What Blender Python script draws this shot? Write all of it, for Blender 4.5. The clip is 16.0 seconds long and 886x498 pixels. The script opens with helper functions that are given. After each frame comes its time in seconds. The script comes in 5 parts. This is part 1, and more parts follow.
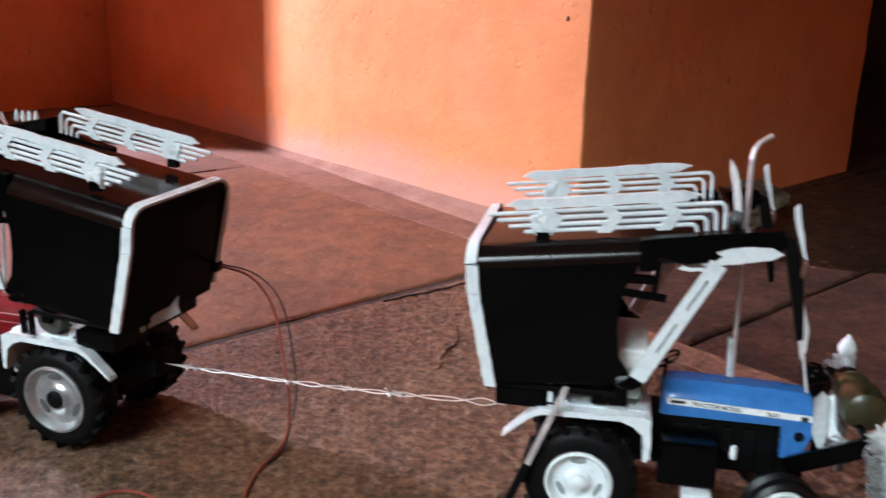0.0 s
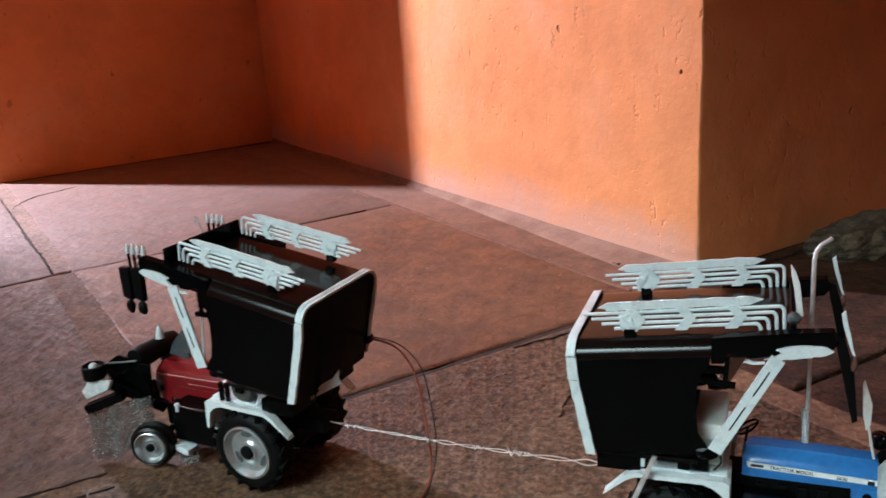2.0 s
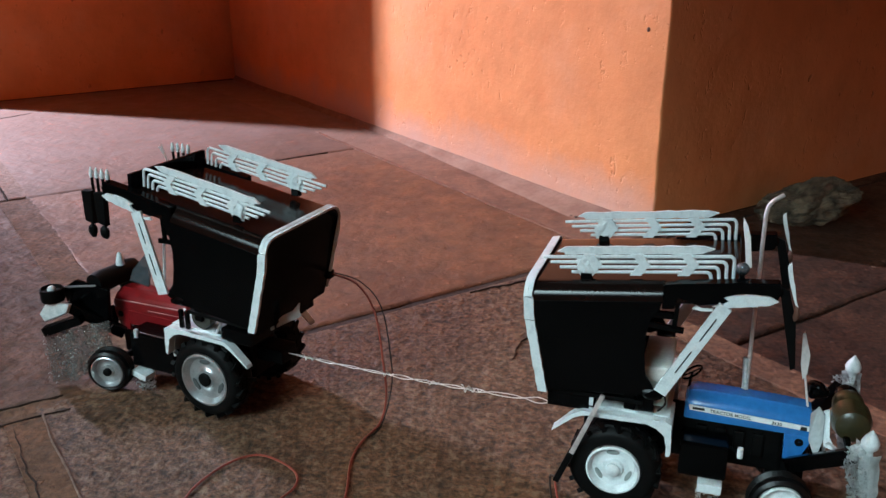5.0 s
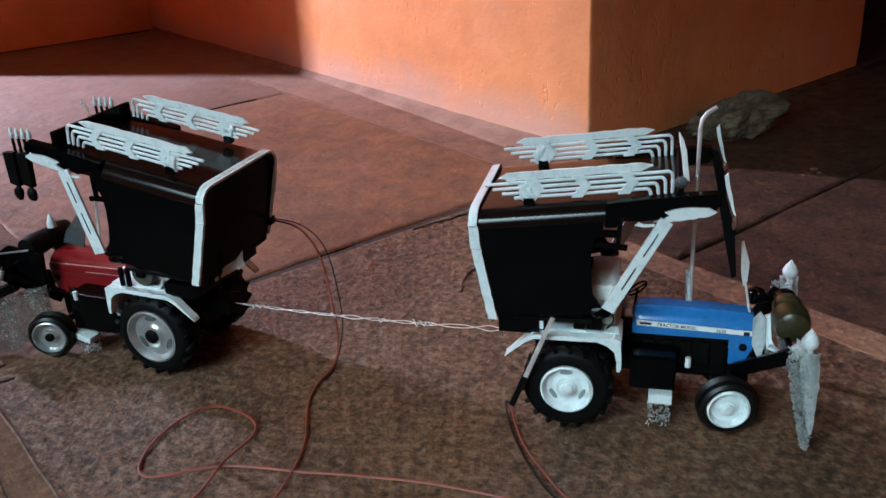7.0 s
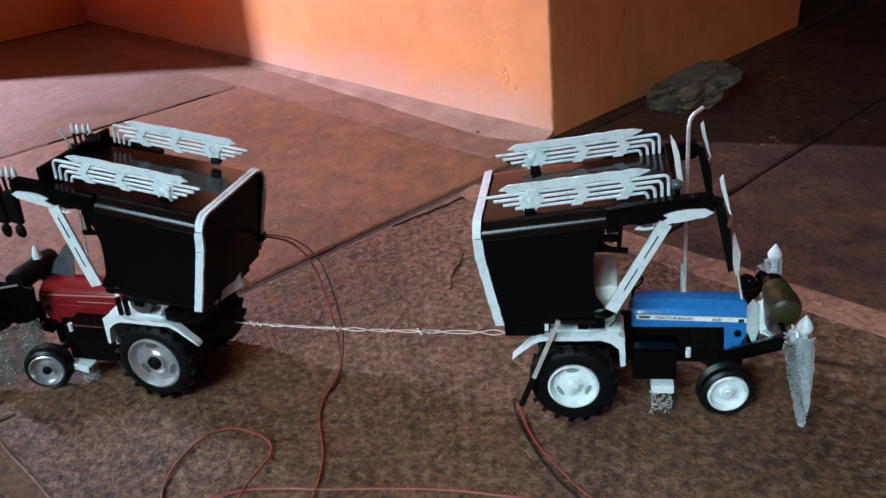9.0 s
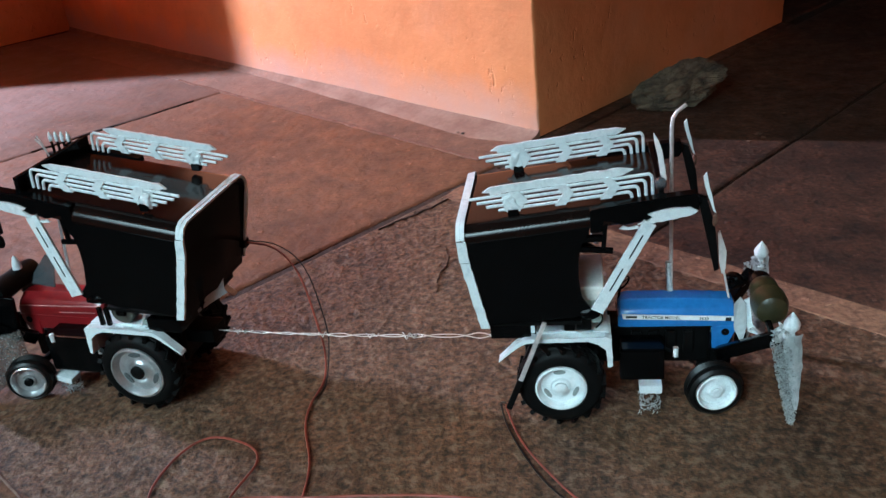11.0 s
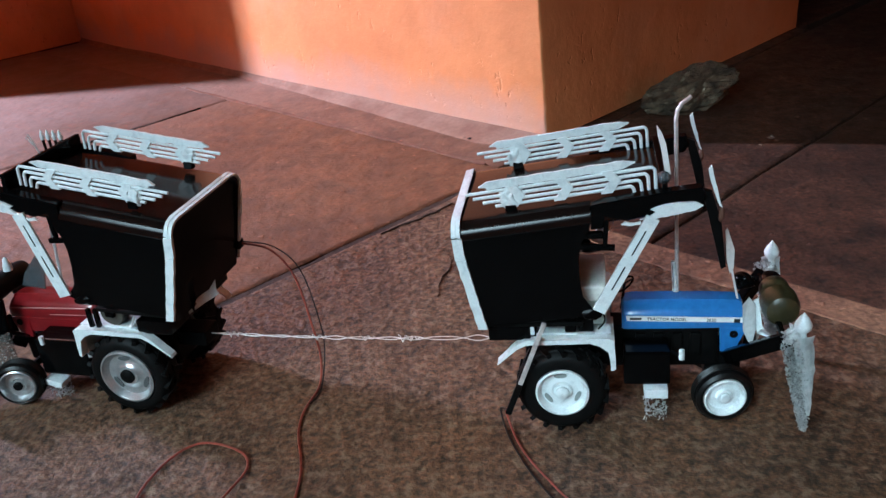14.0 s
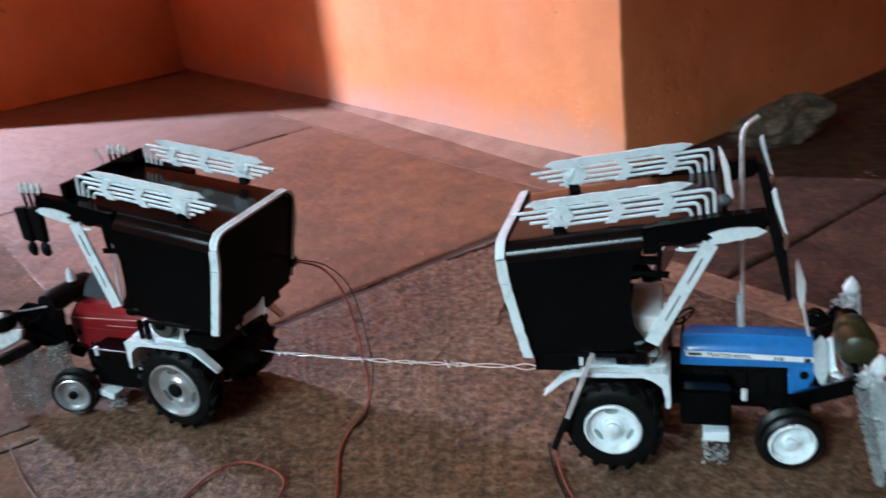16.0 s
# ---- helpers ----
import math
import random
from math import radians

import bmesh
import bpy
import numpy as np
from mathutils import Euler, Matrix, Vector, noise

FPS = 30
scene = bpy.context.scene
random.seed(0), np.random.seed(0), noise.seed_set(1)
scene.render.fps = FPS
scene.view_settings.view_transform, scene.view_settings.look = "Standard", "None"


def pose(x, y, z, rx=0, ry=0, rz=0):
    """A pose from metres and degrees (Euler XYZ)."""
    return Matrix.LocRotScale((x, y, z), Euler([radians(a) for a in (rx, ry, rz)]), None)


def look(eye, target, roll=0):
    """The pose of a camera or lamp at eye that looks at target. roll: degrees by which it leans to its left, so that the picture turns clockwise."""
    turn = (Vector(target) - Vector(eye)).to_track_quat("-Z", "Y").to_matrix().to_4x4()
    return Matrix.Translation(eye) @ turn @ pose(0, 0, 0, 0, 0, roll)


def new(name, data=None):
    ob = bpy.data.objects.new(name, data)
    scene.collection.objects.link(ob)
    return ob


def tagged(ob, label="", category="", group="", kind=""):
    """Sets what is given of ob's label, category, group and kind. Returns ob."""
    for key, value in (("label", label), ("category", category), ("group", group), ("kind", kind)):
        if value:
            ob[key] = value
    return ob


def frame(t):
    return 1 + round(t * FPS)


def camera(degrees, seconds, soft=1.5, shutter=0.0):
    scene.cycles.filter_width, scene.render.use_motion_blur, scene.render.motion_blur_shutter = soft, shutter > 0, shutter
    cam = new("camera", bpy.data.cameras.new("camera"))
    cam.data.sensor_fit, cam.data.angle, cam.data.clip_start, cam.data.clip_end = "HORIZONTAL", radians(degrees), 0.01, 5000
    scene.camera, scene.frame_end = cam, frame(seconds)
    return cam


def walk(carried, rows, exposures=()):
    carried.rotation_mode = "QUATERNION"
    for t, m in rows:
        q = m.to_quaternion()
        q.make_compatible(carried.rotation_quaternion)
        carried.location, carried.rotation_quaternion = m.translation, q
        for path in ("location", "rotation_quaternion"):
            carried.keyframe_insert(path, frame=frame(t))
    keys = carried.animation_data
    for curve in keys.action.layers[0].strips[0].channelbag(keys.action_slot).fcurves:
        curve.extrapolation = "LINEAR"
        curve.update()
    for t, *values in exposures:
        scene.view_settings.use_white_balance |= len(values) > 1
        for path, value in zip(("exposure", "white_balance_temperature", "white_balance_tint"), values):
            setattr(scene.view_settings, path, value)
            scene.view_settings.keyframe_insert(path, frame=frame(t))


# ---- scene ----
# ---------------------------------------------------------------- camera
cam = camera(53.21, 16.0, soft=1.45, shutter=0.45)
PATH = [
    (0, 0.0225, 0.0208, 0.3308, 73.38, -1.08, 1.00),
    (0.5, 0.0717, 0.0034, 0.3319, 72.49, 0.47, 0.49),
    (1, 0.0752, -0.0084, 0.3606, 71.17, 4.38, 4.08),
    (1.5, 0.0765, -0.0376, 0.3966, 72.38, 4.44, 7.85),
    (2, 0.0569, -0.0710, 0.4386, 72.91, 3.57, 9.64),
    (2.5, 0.0349, -0.0937, 0.4387, 72.09, 2.98, 10.10),
    (3, 0.0405, -0.0898, 0.4500, 71.77, 1.66, 9.77),
    (3.5, 0.0470, -0.0892, 0.4421, 71.09, 0.81, 9.20),
    (6, 0.0531, -0.0877, 0.4284, 68.12, 0.78, 6.00),
    (6.5, 0.0505, -0.0903, 0.4244, 66.75, 1.62, 4.40),
    (7, 0.0497, -0.0878, 0.4273, 65.82, 2.47, 2.61),
    (7.5, 0.0529, -0.0883, 0.4260, 64.49, 3.14, 0.60),
    (7.9, 0.0218, -0.0660, 0.4209, 63.20, 3.95, -2.70),
    (7.967, 0.0182, -0.0637, 0.4205, 62.78, 4.00, -2.55),
    (8, 0.0163, -0.0625, 0.4204, 62.28, 4.03, -1.93),
    (8.033, 0.0161, -0.0640, 0.4216, 61.98, 4.06, -1.34),
    (8.1, 0.0160, -0.0665, 0.4245, 61.88, 4.10, -1.20),
    (8.5, 0.0158, -0.0818, 0.4444, 62.21, 4.17, -2.31),
    (9, 0.0057, -0.0840, 0.4706, 63.14, 4.59, -2.47),
    (11.5, 0.0174, -0.0713, 0.4654, 63.17, 5.65, -4.09),
    (12, 0.0438, -0.0576, 0.4564, 63.44, 5.16, -5.25),
    (12.5, 0.0379, -0.0536, 0.4523, 63.68, 5.13, -5.40),
    (13, 0.0347, -0.0628, 0.4520, 64.03, 5.48, -3.99),
    (13.5, 0.0255, -0.0603, 0.4456, 64.14, 5.70, -2.93),
    (14, 0.0257, -0.0623, 0.4439, 64.25, 5.69, -2.50),
    (14.5, 0.0353, -0.0568, 0.4463, 64.20, 5.84, -2.51),
    (15, 0.0402, -0.0555, 0.4468, 64.30, 5.63, -2.46),
    (15.5, 0.0409, -0.0524, 0.4358, 65.28, 5.69, -0.52),
    (15.9, 0.0537, -0.0465, 0.4254, 66.55, 6.20, 2.30),
    (16, 0.0622, -0.0425, 0.4181, 67.36, 6.54, 4.16),
]
walk(cam, [(t, pose(x, y, z, rx, ry, rz)) for t, x, y, z, rx, ry, rz in PATH],
     [(0.0, 0.13, 6850, 34), (0.5, 0.03, 6650, 38), (1.0, -0.03, 6720, 41), (1.5, -0.10, 6720, 33), (2.0, -0.16, 6730, 21), (2.5, -0.18, 6690, 12), (3.0, -0.18, 6580, 8), (3.5, -0.25, 6560, 13),
      (6.0, -0.28, 6300, 20), (7.5, -0.20, 6140, 19), (8.0, 0.10, 6110, 17), (8.5, 0.06, 6080, 16), (9.0, -0.06, 6080, 21), (11.5, -0.10, 6040, 17), (12.5, -0.03, 6060, 20), (13.5, -0.05, 6070, 22), (14.5, -0.09, 6070, 23), (16.0, -0.01, 6080, 22)])

# ---------------------------------------------------------------- light
# lamp outside the doorway stands for its daylight; added fill lamp behind the viewer
DAY = Vector((-2.066, 2.0145, 1.25))
day_data = bpy.data.lights.new("doorway_daylight", "AREA")
day_data.shape, day_data.size, day_data.size_y = "RECTANGLE", 0.032, 1.6
day_data.energy, day_data.color = 134.0, (0.965, 0.985, 1.14)
day = new("doorway_daylight", day_data)
day.matrix_world = look(DAY, (-0.355, 1.807, 1.10))
world = bpy.data.worlds.new("sky")
world.use_nodes = True
scene.world = world
wn = world.node_tree
sky = wn.nodes.new("ShaderNodeTexSky")
sky.sky_type, sky.sun_disc, sky.sun_elevation, sky.sun_rotation = "NISHITA", False, radians(35), radians(270)
wn.nodes["Background"].inputs["Strength"].default_value = 0.065
wn.links.new(sky.outputs[0], wn.nodes["Background"].inputs["Color"])

# ---------------------------------------------------------------- plan: u runs along one wall, v along the other
KX, KY, TURN = 0.195, 1.190, radians(41.7)
UX, UY = math.cos(TURN), math.sin(TURN)


def plan(u, v, z=0.0):
    return Vector((KX + u * UX - v * UY, KY + u * UY + v * UX, z))


# aimed fill lamp, added to brighten the tractors from the camera side
fill_data = bpy.data.lights.new("fill_light", "AREA")
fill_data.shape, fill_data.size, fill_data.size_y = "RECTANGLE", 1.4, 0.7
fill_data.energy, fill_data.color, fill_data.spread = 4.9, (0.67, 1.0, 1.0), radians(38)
fill = new("fill_light", fill_data)
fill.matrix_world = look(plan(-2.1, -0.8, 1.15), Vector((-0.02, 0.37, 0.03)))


# ---------------------------------------------------------------- materials
def material(name, rough=0.5, metal=0.0, coat=0.0):
    m = bpy.data.materials.new(name)
    m.use_nodes = True
    b = m.node_tree.nodes["Principled BSDF"]
    b.inputs["Roughness"].default_value = rough
    b.inputs["Metallic"].default_value = metal
    b.inputs["Coat Weight"].default_value = coat
    return m, m.node_tree, b


def noise_of(nt, scale, detail=5.0, rough=0.6, source="Object", stretch=None):
    tc = nt.nodes.new("ShaderNodeTexCoord")
    n = nt.nodes.new("ShaderNodeTexNoise")
    n.inputs["Scale"].default_value, n.inputs["Detail"].default_value, n.inputs["Roughness"].default_value = scale, detail, rough
    if stretch:
        mp = nt.nodes.new("ShaderNodeMapping")
        mp.inputs["Scale"].default_value = stretch
        nt.links.new(tc.outputs[source], mp.inputs["Vector"])
        nt.links.new(mp.outputs[0], n.inputs["Vector"])
    else:
        nt.links.new(tc.outputs[source], n.inputs["Vector"])
    return n


def ramp_of(nt, fac, stops):
    r = nt.nodes.new("ShaderNodeValToRGB")
    while len(r.color_ramp.elements) < len(stops):
        r.color_ramp.elements.new(0.5)
    for e, (at, col) in zip(r.color_ramp.elements, stops):
        e.position, e.color = at, (*col, 1)
    nt.links.new(fac, r.inputs["Fac"])
    return r


def mix_of(nt, fac, a, b, mode="MIX"):
    m = nt.nodes.new("ShaderNodeMix")
    m.data_type, m.blend_type = "RGBA", mode
    for sock, val in ((m.inputs[0], fac), (m.inputs[6], a), (m.inputs[7], b)):
        if isinstance(val, (int, float)):
            sock.default_value = val
        elif isinstance(val, tuple):
            sock.default_value = (*val, 1)
        else:
            nt.links.new(val, sock)
    return m.outputs[2]


def bump_of(nt, b, height, strength, distance):
    bp = nt.nodes.new("ShaderNodeBump")
    bp.inputs["Strength"].default_value, bp.inputs["Distance"].default_value = strength, distance
    nt.links.new(height, bp.inputs["Height"])
    old = b.inputs["Normal"].links
    if old:
        nt.links.new(old[0].from_socket, bp.inputs["Normal"])
    nt.links.new(bp.outputs[0], b.inputs["Normal"])


def worn(name, col, dark, scale, rough=0.5, metal=0.0, coat=0.0, bump=0.3, dist=0.0006, lo=0.35, hi=0.65):
    """A surface of two tones in uneven patches with a fine grain and relief."""
    m, nt, b = material(name, rough, metal, coat)
    big = noise_of(nt, scale, 4)
    fine = noise_of(nt, scale * 9, 3)
    base = ramp_of(nt, big.outputs["Fac"], [(lo, dark), (hi, col)]).outputs[0]
    grain = ramp_of(nt, fine.outputs["Fac"], [(0.3, (0.82, 0.82, 0.82)), (0.7, (1, 1, 1))]).outputs[0]
    nt.links.new(mix_of(nt, 1.0, base, grain, "MULTIPLY"), b.inputs["Base Color"])
    bump_of(nt, b, fine.outputs["Fac"], bump, dist)
    return m


def math_of(nt, op, a, b):
    n = nt.nodes.new("ShaderNodeMath")
    n.operation = op
    for sock, val in zip(n.inputs, (a, b)):
        if isinstance(val, (int, float)):
            sock.default_value = val
        else:
            nt.links.new(val, sock)
    return n.outputs[0]


def plaster(name):
    """Hand-laid orange limewash over uneven plaster, with pits, trowel nicks and a dusty foot paled only on the daylit
    face.
    """
    m, nt, b = material(name, 0.85)
    broad = noise_of(nt, 2.2, 4)
    mid = noise_of(nt, 11, 5)
    fine = noise_of(nt, 70, 4)
    grain = noise_of(nt, 260, 3)
    base = ramp_of(nt, broad.outputs["Fac"], [(0.3, (0.77, 0.268, 0.088)), (0.7, (0.84, 0.322, 0.122))]).outputs[0]
    blot = ramp_of(nt, mid.outputs["Fac"], [(0.3, (0.88, 0.86, 0.84)), (0.6, (1, 1, 1))]).outputs[0]
    col = mix_of(nt, 1.0, base, blot, "MULTIPLY")
    # pale limy bloom in soft clouds
    bloom = ramp_of(nt, noise_of(nt, 5.0, 5).outputs["Fac"], [(0.52, (0, 0, 0)), (0.75, (0.4, 0.4, 0.4))]).outputs[0]
    col = mix_of(nt, bloom, col, (0.78, 0.40, 0.24))
    # nicks: short slanting scratches, gathered in patches
    nick = noise_of(nt, 78, 3, 0.6, stretch=(1.0, 1.0, 0.62))
    where = noise_of(nt, 5.5, 2)
    nick = math_of(nt, "MULTIPLY", ramp_of(nt, nick.outputs["Fac"], [(0.61, (0, 0, 0)), (0.70, (1, 1, 1))]).outputs[0], ramp_of(nt, where.outputs["Fac"], [(0.44, (0.1, 0.1, 0.1)), (0.56, (1, 1, 1))]).outputs[0])
    col = mix_of(nt, math_of(nt, "MULTIPLY", nick, 0.26), col, (0.45, 0.15, 0.055))
    pits = noise_of(nt, 40, 1, 0.5, stretch=(1, 1, 0.7))
    pit = ramp_of(nt, pits.outputs["Fac"], [(0.765, (0, 0, 0)), (0.81, (1, 1, 1))]).outputs[0]
    col = mix_of(nt, math_of(nt, "MULTIPLY", pit, 0.5), col, (0.34, 0.12, 0.05))
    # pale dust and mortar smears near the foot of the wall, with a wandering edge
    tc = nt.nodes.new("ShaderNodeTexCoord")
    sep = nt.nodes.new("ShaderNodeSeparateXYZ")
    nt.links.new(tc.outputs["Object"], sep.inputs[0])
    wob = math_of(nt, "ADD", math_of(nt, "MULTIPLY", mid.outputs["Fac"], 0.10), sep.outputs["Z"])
    lit_dust = ramp_of(nt, wob, [(0.05, (0.9, 0.9, 0.9)), (0.085, (0.6, 0.6, 0.6)), (0.13, (0, 0, 0))]).outputs[0]
    # tint kept to the daylit face, so its lit foot is painted paler
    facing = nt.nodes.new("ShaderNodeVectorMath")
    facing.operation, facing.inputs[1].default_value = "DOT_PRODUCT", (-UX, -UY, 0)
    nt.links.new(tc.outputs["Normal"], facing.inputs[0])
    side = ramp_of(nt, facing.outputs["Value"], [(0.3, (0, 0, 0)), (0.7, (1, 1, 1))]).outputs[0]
    col = mix_of(nt, math_of(nt, "MULTIPLY", lit_dust, side), col, (0.58, 0.35, 0.27))
    nt.links.new(col, b.inputs["Base Color"])
    bump_of(nt, b, broad.outputs["Fac"], 0.5, 0.02)
    bump_of(nt, b, mid.outputs["Fac"], 0.30, 0.006)
    bump_of(nt, b, fine.outputs["Fac"], 0.45, 0.0022)
    bump_of(nt, b, grain.outputs["Fac"], 0.3, 0.0005)
    bump_of(nt, b, nick, 0.7, -0.0016)
    bump_of(nt, b, pit, 0.8, -0.003)
    return m


def stone(name, lo, hi, blot, grit, rough, relief, size=38.0, grain=150.0, flecks=0.0, lit_dust=None, start=0.46):
    """Rough-split floor stone: two tones in clouds, mottling, dark and light grit, a few pits; pale flecks, and
    daylight sheen painted in towards the doorway.
    """
    m, nt, b = material(name, rough)
    info = nt.nodes.new("ShaderNodeObjectInfo")
    broad = noise_of(nt, 3.4, 6, 0.6)
    mid = noise_of(nt, size, 5, 0.62)
    fine = noise_of(nt, grain, 3, 0.6)
    speck = noise_of(nt, size * 2.4, 1, 0.4)
    pits = noise_of(nt, 66, 2, 0.5)
    base = ramp_of(nt, broad.outputs["Fac"], [(0.32, lo), (0.68, hi)]).outputs[0]
    bl = ramp_of(nt, mid.outputs["Fac"], [(0.30, (1 - 0.55 * blot, 1 - 0.53 * blot, 1 - 0.52 * blot)), (0.5, (1, 1, 1)), (0.70, (1 + 0.45 * blot, 1 + 0.4 * blot, 1 + 0.36 * blot))]).outputs[0]
    col = mix_of(nt, 1.0, base, bl, "MULTIPLY")
    gr = ramp_of(nt, fine.outputs["Fac"], [(0.34, (1 - 0.7 * grit, 1 - 0.7 * grit, 1 - 0.7 * grit)), (0.50, (1, 1, 1)), (0.68, (1 + 0.8 * grit, 1 + 0.8 * grit, 1 + 0.75 * grit))]).outputs[0]
    col = mix_of(nt, 1.0, col, gr, "MULTIPLY")
    dark = ramp_of(nt, speck.outputs["Fac"], [(0.30, (1 - 0.75 * grit, 1 - 0.75 * grit, 1 - 0.75 * grit)), (0.40, (1, 1, 1)), (0.72, (1, 1, 1)), (0.80, (1 + 1.2 * grit, 1 + 1.3 * grit, 1 + 1.35 * grit))]).outputs[0]
    col = mix_of(nt, 1.0, col, dark, "MULTIPLY")
    patch = noise_of(nt, 15, 3, 0.55)
    pa = ramp_of(nt, patch.outputs["Fac"], [(0.36, (1 - 0.55 * blot, 1 - 0.53 * blot, 1 - 0.50 * blot)), (0.52, (1, 1, 1)), (0.66, (1 + 0.35 * blot, 1 + 0.33 * blot, 1 + 0.30 * blot))]).outputs[0]
    col = mix_of(nt, 1.0, col, pa, "MULTIPLY")
    pit = ramp_of(nt, pits.outputs["Fac"], [(0.68, (0, 0, 0)), (0.74, (1, 1, 1))]).outputs[0]
    col = mix_of(nt, math_of(nt, "MULTIPLY", pit, 0.45), col, tuple(min(1, c * 2.1 + 0.02) for c in hi))
    if flecks:
        fl = noise_of(nt, 118, 3, 0.60)
        light = ramp_of(nt, fl.outputs["Fac"], [(0.51, (0, 0, 0)), (0.63, (flecks,) * 3)]).outputs[0]
        col = mix_of(nt, light, col, (0.235, 0.163, 0.106))
        shade = ramp_of(nt, fl.outputs["Fac"], [(0.35, (0.40, 0.45, 0.46)), (0.46, (1, 1, 1))]).outputs[0]
        col = mix_of(nt, 1.0, col, shade, "MULTIPLY")
        bump_of(nt, b, fl.outputs["Fac"], 0.6, 0.0030)
    if lit_dust:
        # pale tint imitating daylight sheen towards the doorway, thinning out with a cloudy border
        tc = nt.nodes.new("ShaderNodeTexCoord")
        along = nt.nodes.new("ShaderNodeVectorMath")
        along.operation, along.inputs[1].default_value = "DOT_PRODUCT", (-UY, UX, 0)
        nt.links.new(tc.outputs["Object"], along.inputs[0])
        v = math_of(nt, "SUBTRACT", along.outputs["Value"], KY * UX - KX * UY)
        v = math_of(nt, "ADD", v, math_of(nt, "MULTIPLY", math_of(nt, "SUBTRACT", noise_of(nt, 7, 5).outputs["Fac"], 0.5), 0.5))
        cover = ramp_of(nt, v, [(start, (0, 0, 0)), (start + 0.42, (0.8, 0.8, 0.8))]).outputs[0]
        col = mix_of(nt, cover, col, lit_dust)
    tone = ramp_of(nt, info.outputs["Random"], [(0.0, (0.92, 0.93, 0.94)), (1.0, (1.05, 1.0, 0.97))]).outputs[0]
    col = mix_of(nt, 1.0, col, tone, "MULTIPLY")
    nt.links.new(col, b.inputs["Base Color"])
    rr = ramp_of(nt, mid.outputs["Fac"], [(0.3, (rough + 0.12,) * 3), (0.7, (rough - 0.1,) * 3)]).outputs[0]
    nt.links.new(rr, b.inputs["Roughness"])
    bump_of(nt, b, broad.outputs["Fac"], 0.4, 0.012)
    bump_of(nt, b, mid.outputs["Fac"], 0.5, 0.004 * relief)
    bump_of(nt, b, fine.outputs["Fac"], 0.5, 0.0011 * relief)
    bump_of(nt, b, speck.outputs["Fac"], 0.5, 0.0016 * relief)
    bump_of(nt, b, pit, 0.5, 0.0015)
    return m


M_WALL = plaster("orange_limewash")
M_STONE = stone("reddish_worn_stone", (0.134, 0.053, 0.0235), (0.184, 0.074, 0.0345), 0.40, 0.26, 0.62, 1.3, 26.0, 190.0, lit_dust=(0.225, 0.128, 0.088))
M_ROUGH = stone("rough_orange_brown_stone", (0.074, 0.032, 0.0145), (0.115, 0.049, 0.0225), 0.50, 0.40, 0.66, 2.2, 34.0, 190.0, lit_dust=(0.170, 0.099, 0.068))
M_FOOT = stone("wall_foot_stone", (0.152, 0.074, 0.046), (0.205, 0.106, 0.070), 0.34, 0.24, 0.62, 1.3, 26.0, 190.0, lit_dust=(0.275, 0.190, 0.155))
# pale base carries daylight sheen; the second, dimmer copy is for weaker light
M_PALE = stone("daylit_pale_stone", (0.130, 0.067, 0.043), (0.180, 0.095, 0.063), 0.30, 0.18, 0.58, 1.2, 20.0, lit_dust=(0.228, 0.150, 0.128), start=0.70)
M_DIMPALE = stone("dim_pale_stone", (0.095, 0.047, 0.028), (0.135, 0.068, 0.042), 0.36, 0.24, 0.60, 1.4, 24.0, 190.0, lit_dust=(0.170, 0.112, 0.094), start=0.74)
M_GRITTY = stone("gritty_grey_brown_stone", (0.096, 0.043, 0.021), (0.144, 0.070, 0.036), 0.50, 0.7, 0.62, 1.5, 56.0, 230.0, 0.54)
# colour darkened for the weak light on slabs right of the corner
M_DIMSTONE = stone("dimmed_red_brown_stone", (0.046, 0.019, 0.011), (0.086, 0.036, 0.021), 0.8, 0.75, 0.6, 1.2, 38.0, 190.0)
M_MORTAR = stone("sandy_orange_mortar", (0.108, 0.051, 0.025), (0.155, 0.074, 0.037), 0.45, 0.45, 0.8, 2.0, 36.0)
M_PALEMORTAR = stone("dusty_pale_mortar", (0.165, 0.106, 0.080), (0.225, 0.150, 0.117), 0.35, 0.35, 0.8, 1.6, 42.0)
M_BAND = stone("tan_mortar", (0.205, 0.100, 0.054), (0.28, 0.142, 0.081), 0.4, 0.4, 0.8, 1.4, 42.0)
M_GROOVE = stone("brown_joint_filling", (0.032, 0.016, 0.010), (0.050, 0.024, 0.014), 0.4, 0.4, 0.85, 1.2, 60.0)
M_DUST = worn("dusty_plaster_foot", (0.36, 0.215, 0.155), (0.25, 0.130, 0.088), 16, 0.9, bump=0.4, dist=0.001)
M_LIME = worn("pale_lime_smear", (0.25, 0.120, 0.078), (0.15, 0.062, 0.036), 60, 0.9, bump=0.5, dist=0.002)
M_JOINT = worn("dirt_in_joints", (0.038, 0.020, 0.012), (0.022, 0.013, 0.009), 40, 0.95, bump=0.6, dist=0.002)
# unseen ceiling, darkened to cut bounced light on the shaded floor
M_CEIL = worn("dark_bounce_cut_ceiling", (0.065, 0.045, 0.032), (0.04, 0.028, 0.020), 6, 0.9)
M_EARTH = worn("outside_earth", (0.24, 0.19, 0.15), (0.15, 0.11, 0.085), 5, 0.95, bump=0.5, dist=0.01)
M_ROCK = worn("weathered_grey_rock", (0.205, 0.155, 0.098), (0.048, 0.037, 0.025), 46, 0.9, bump=0.7, dist=0.004)
M_BLACK = worn("black_gloss_plastic", (0.0022, 0.0022, 0.0024), (0.0014, 0.0014, 0.0015), 60, 0.16, bump=0.06, dist=0.0003)
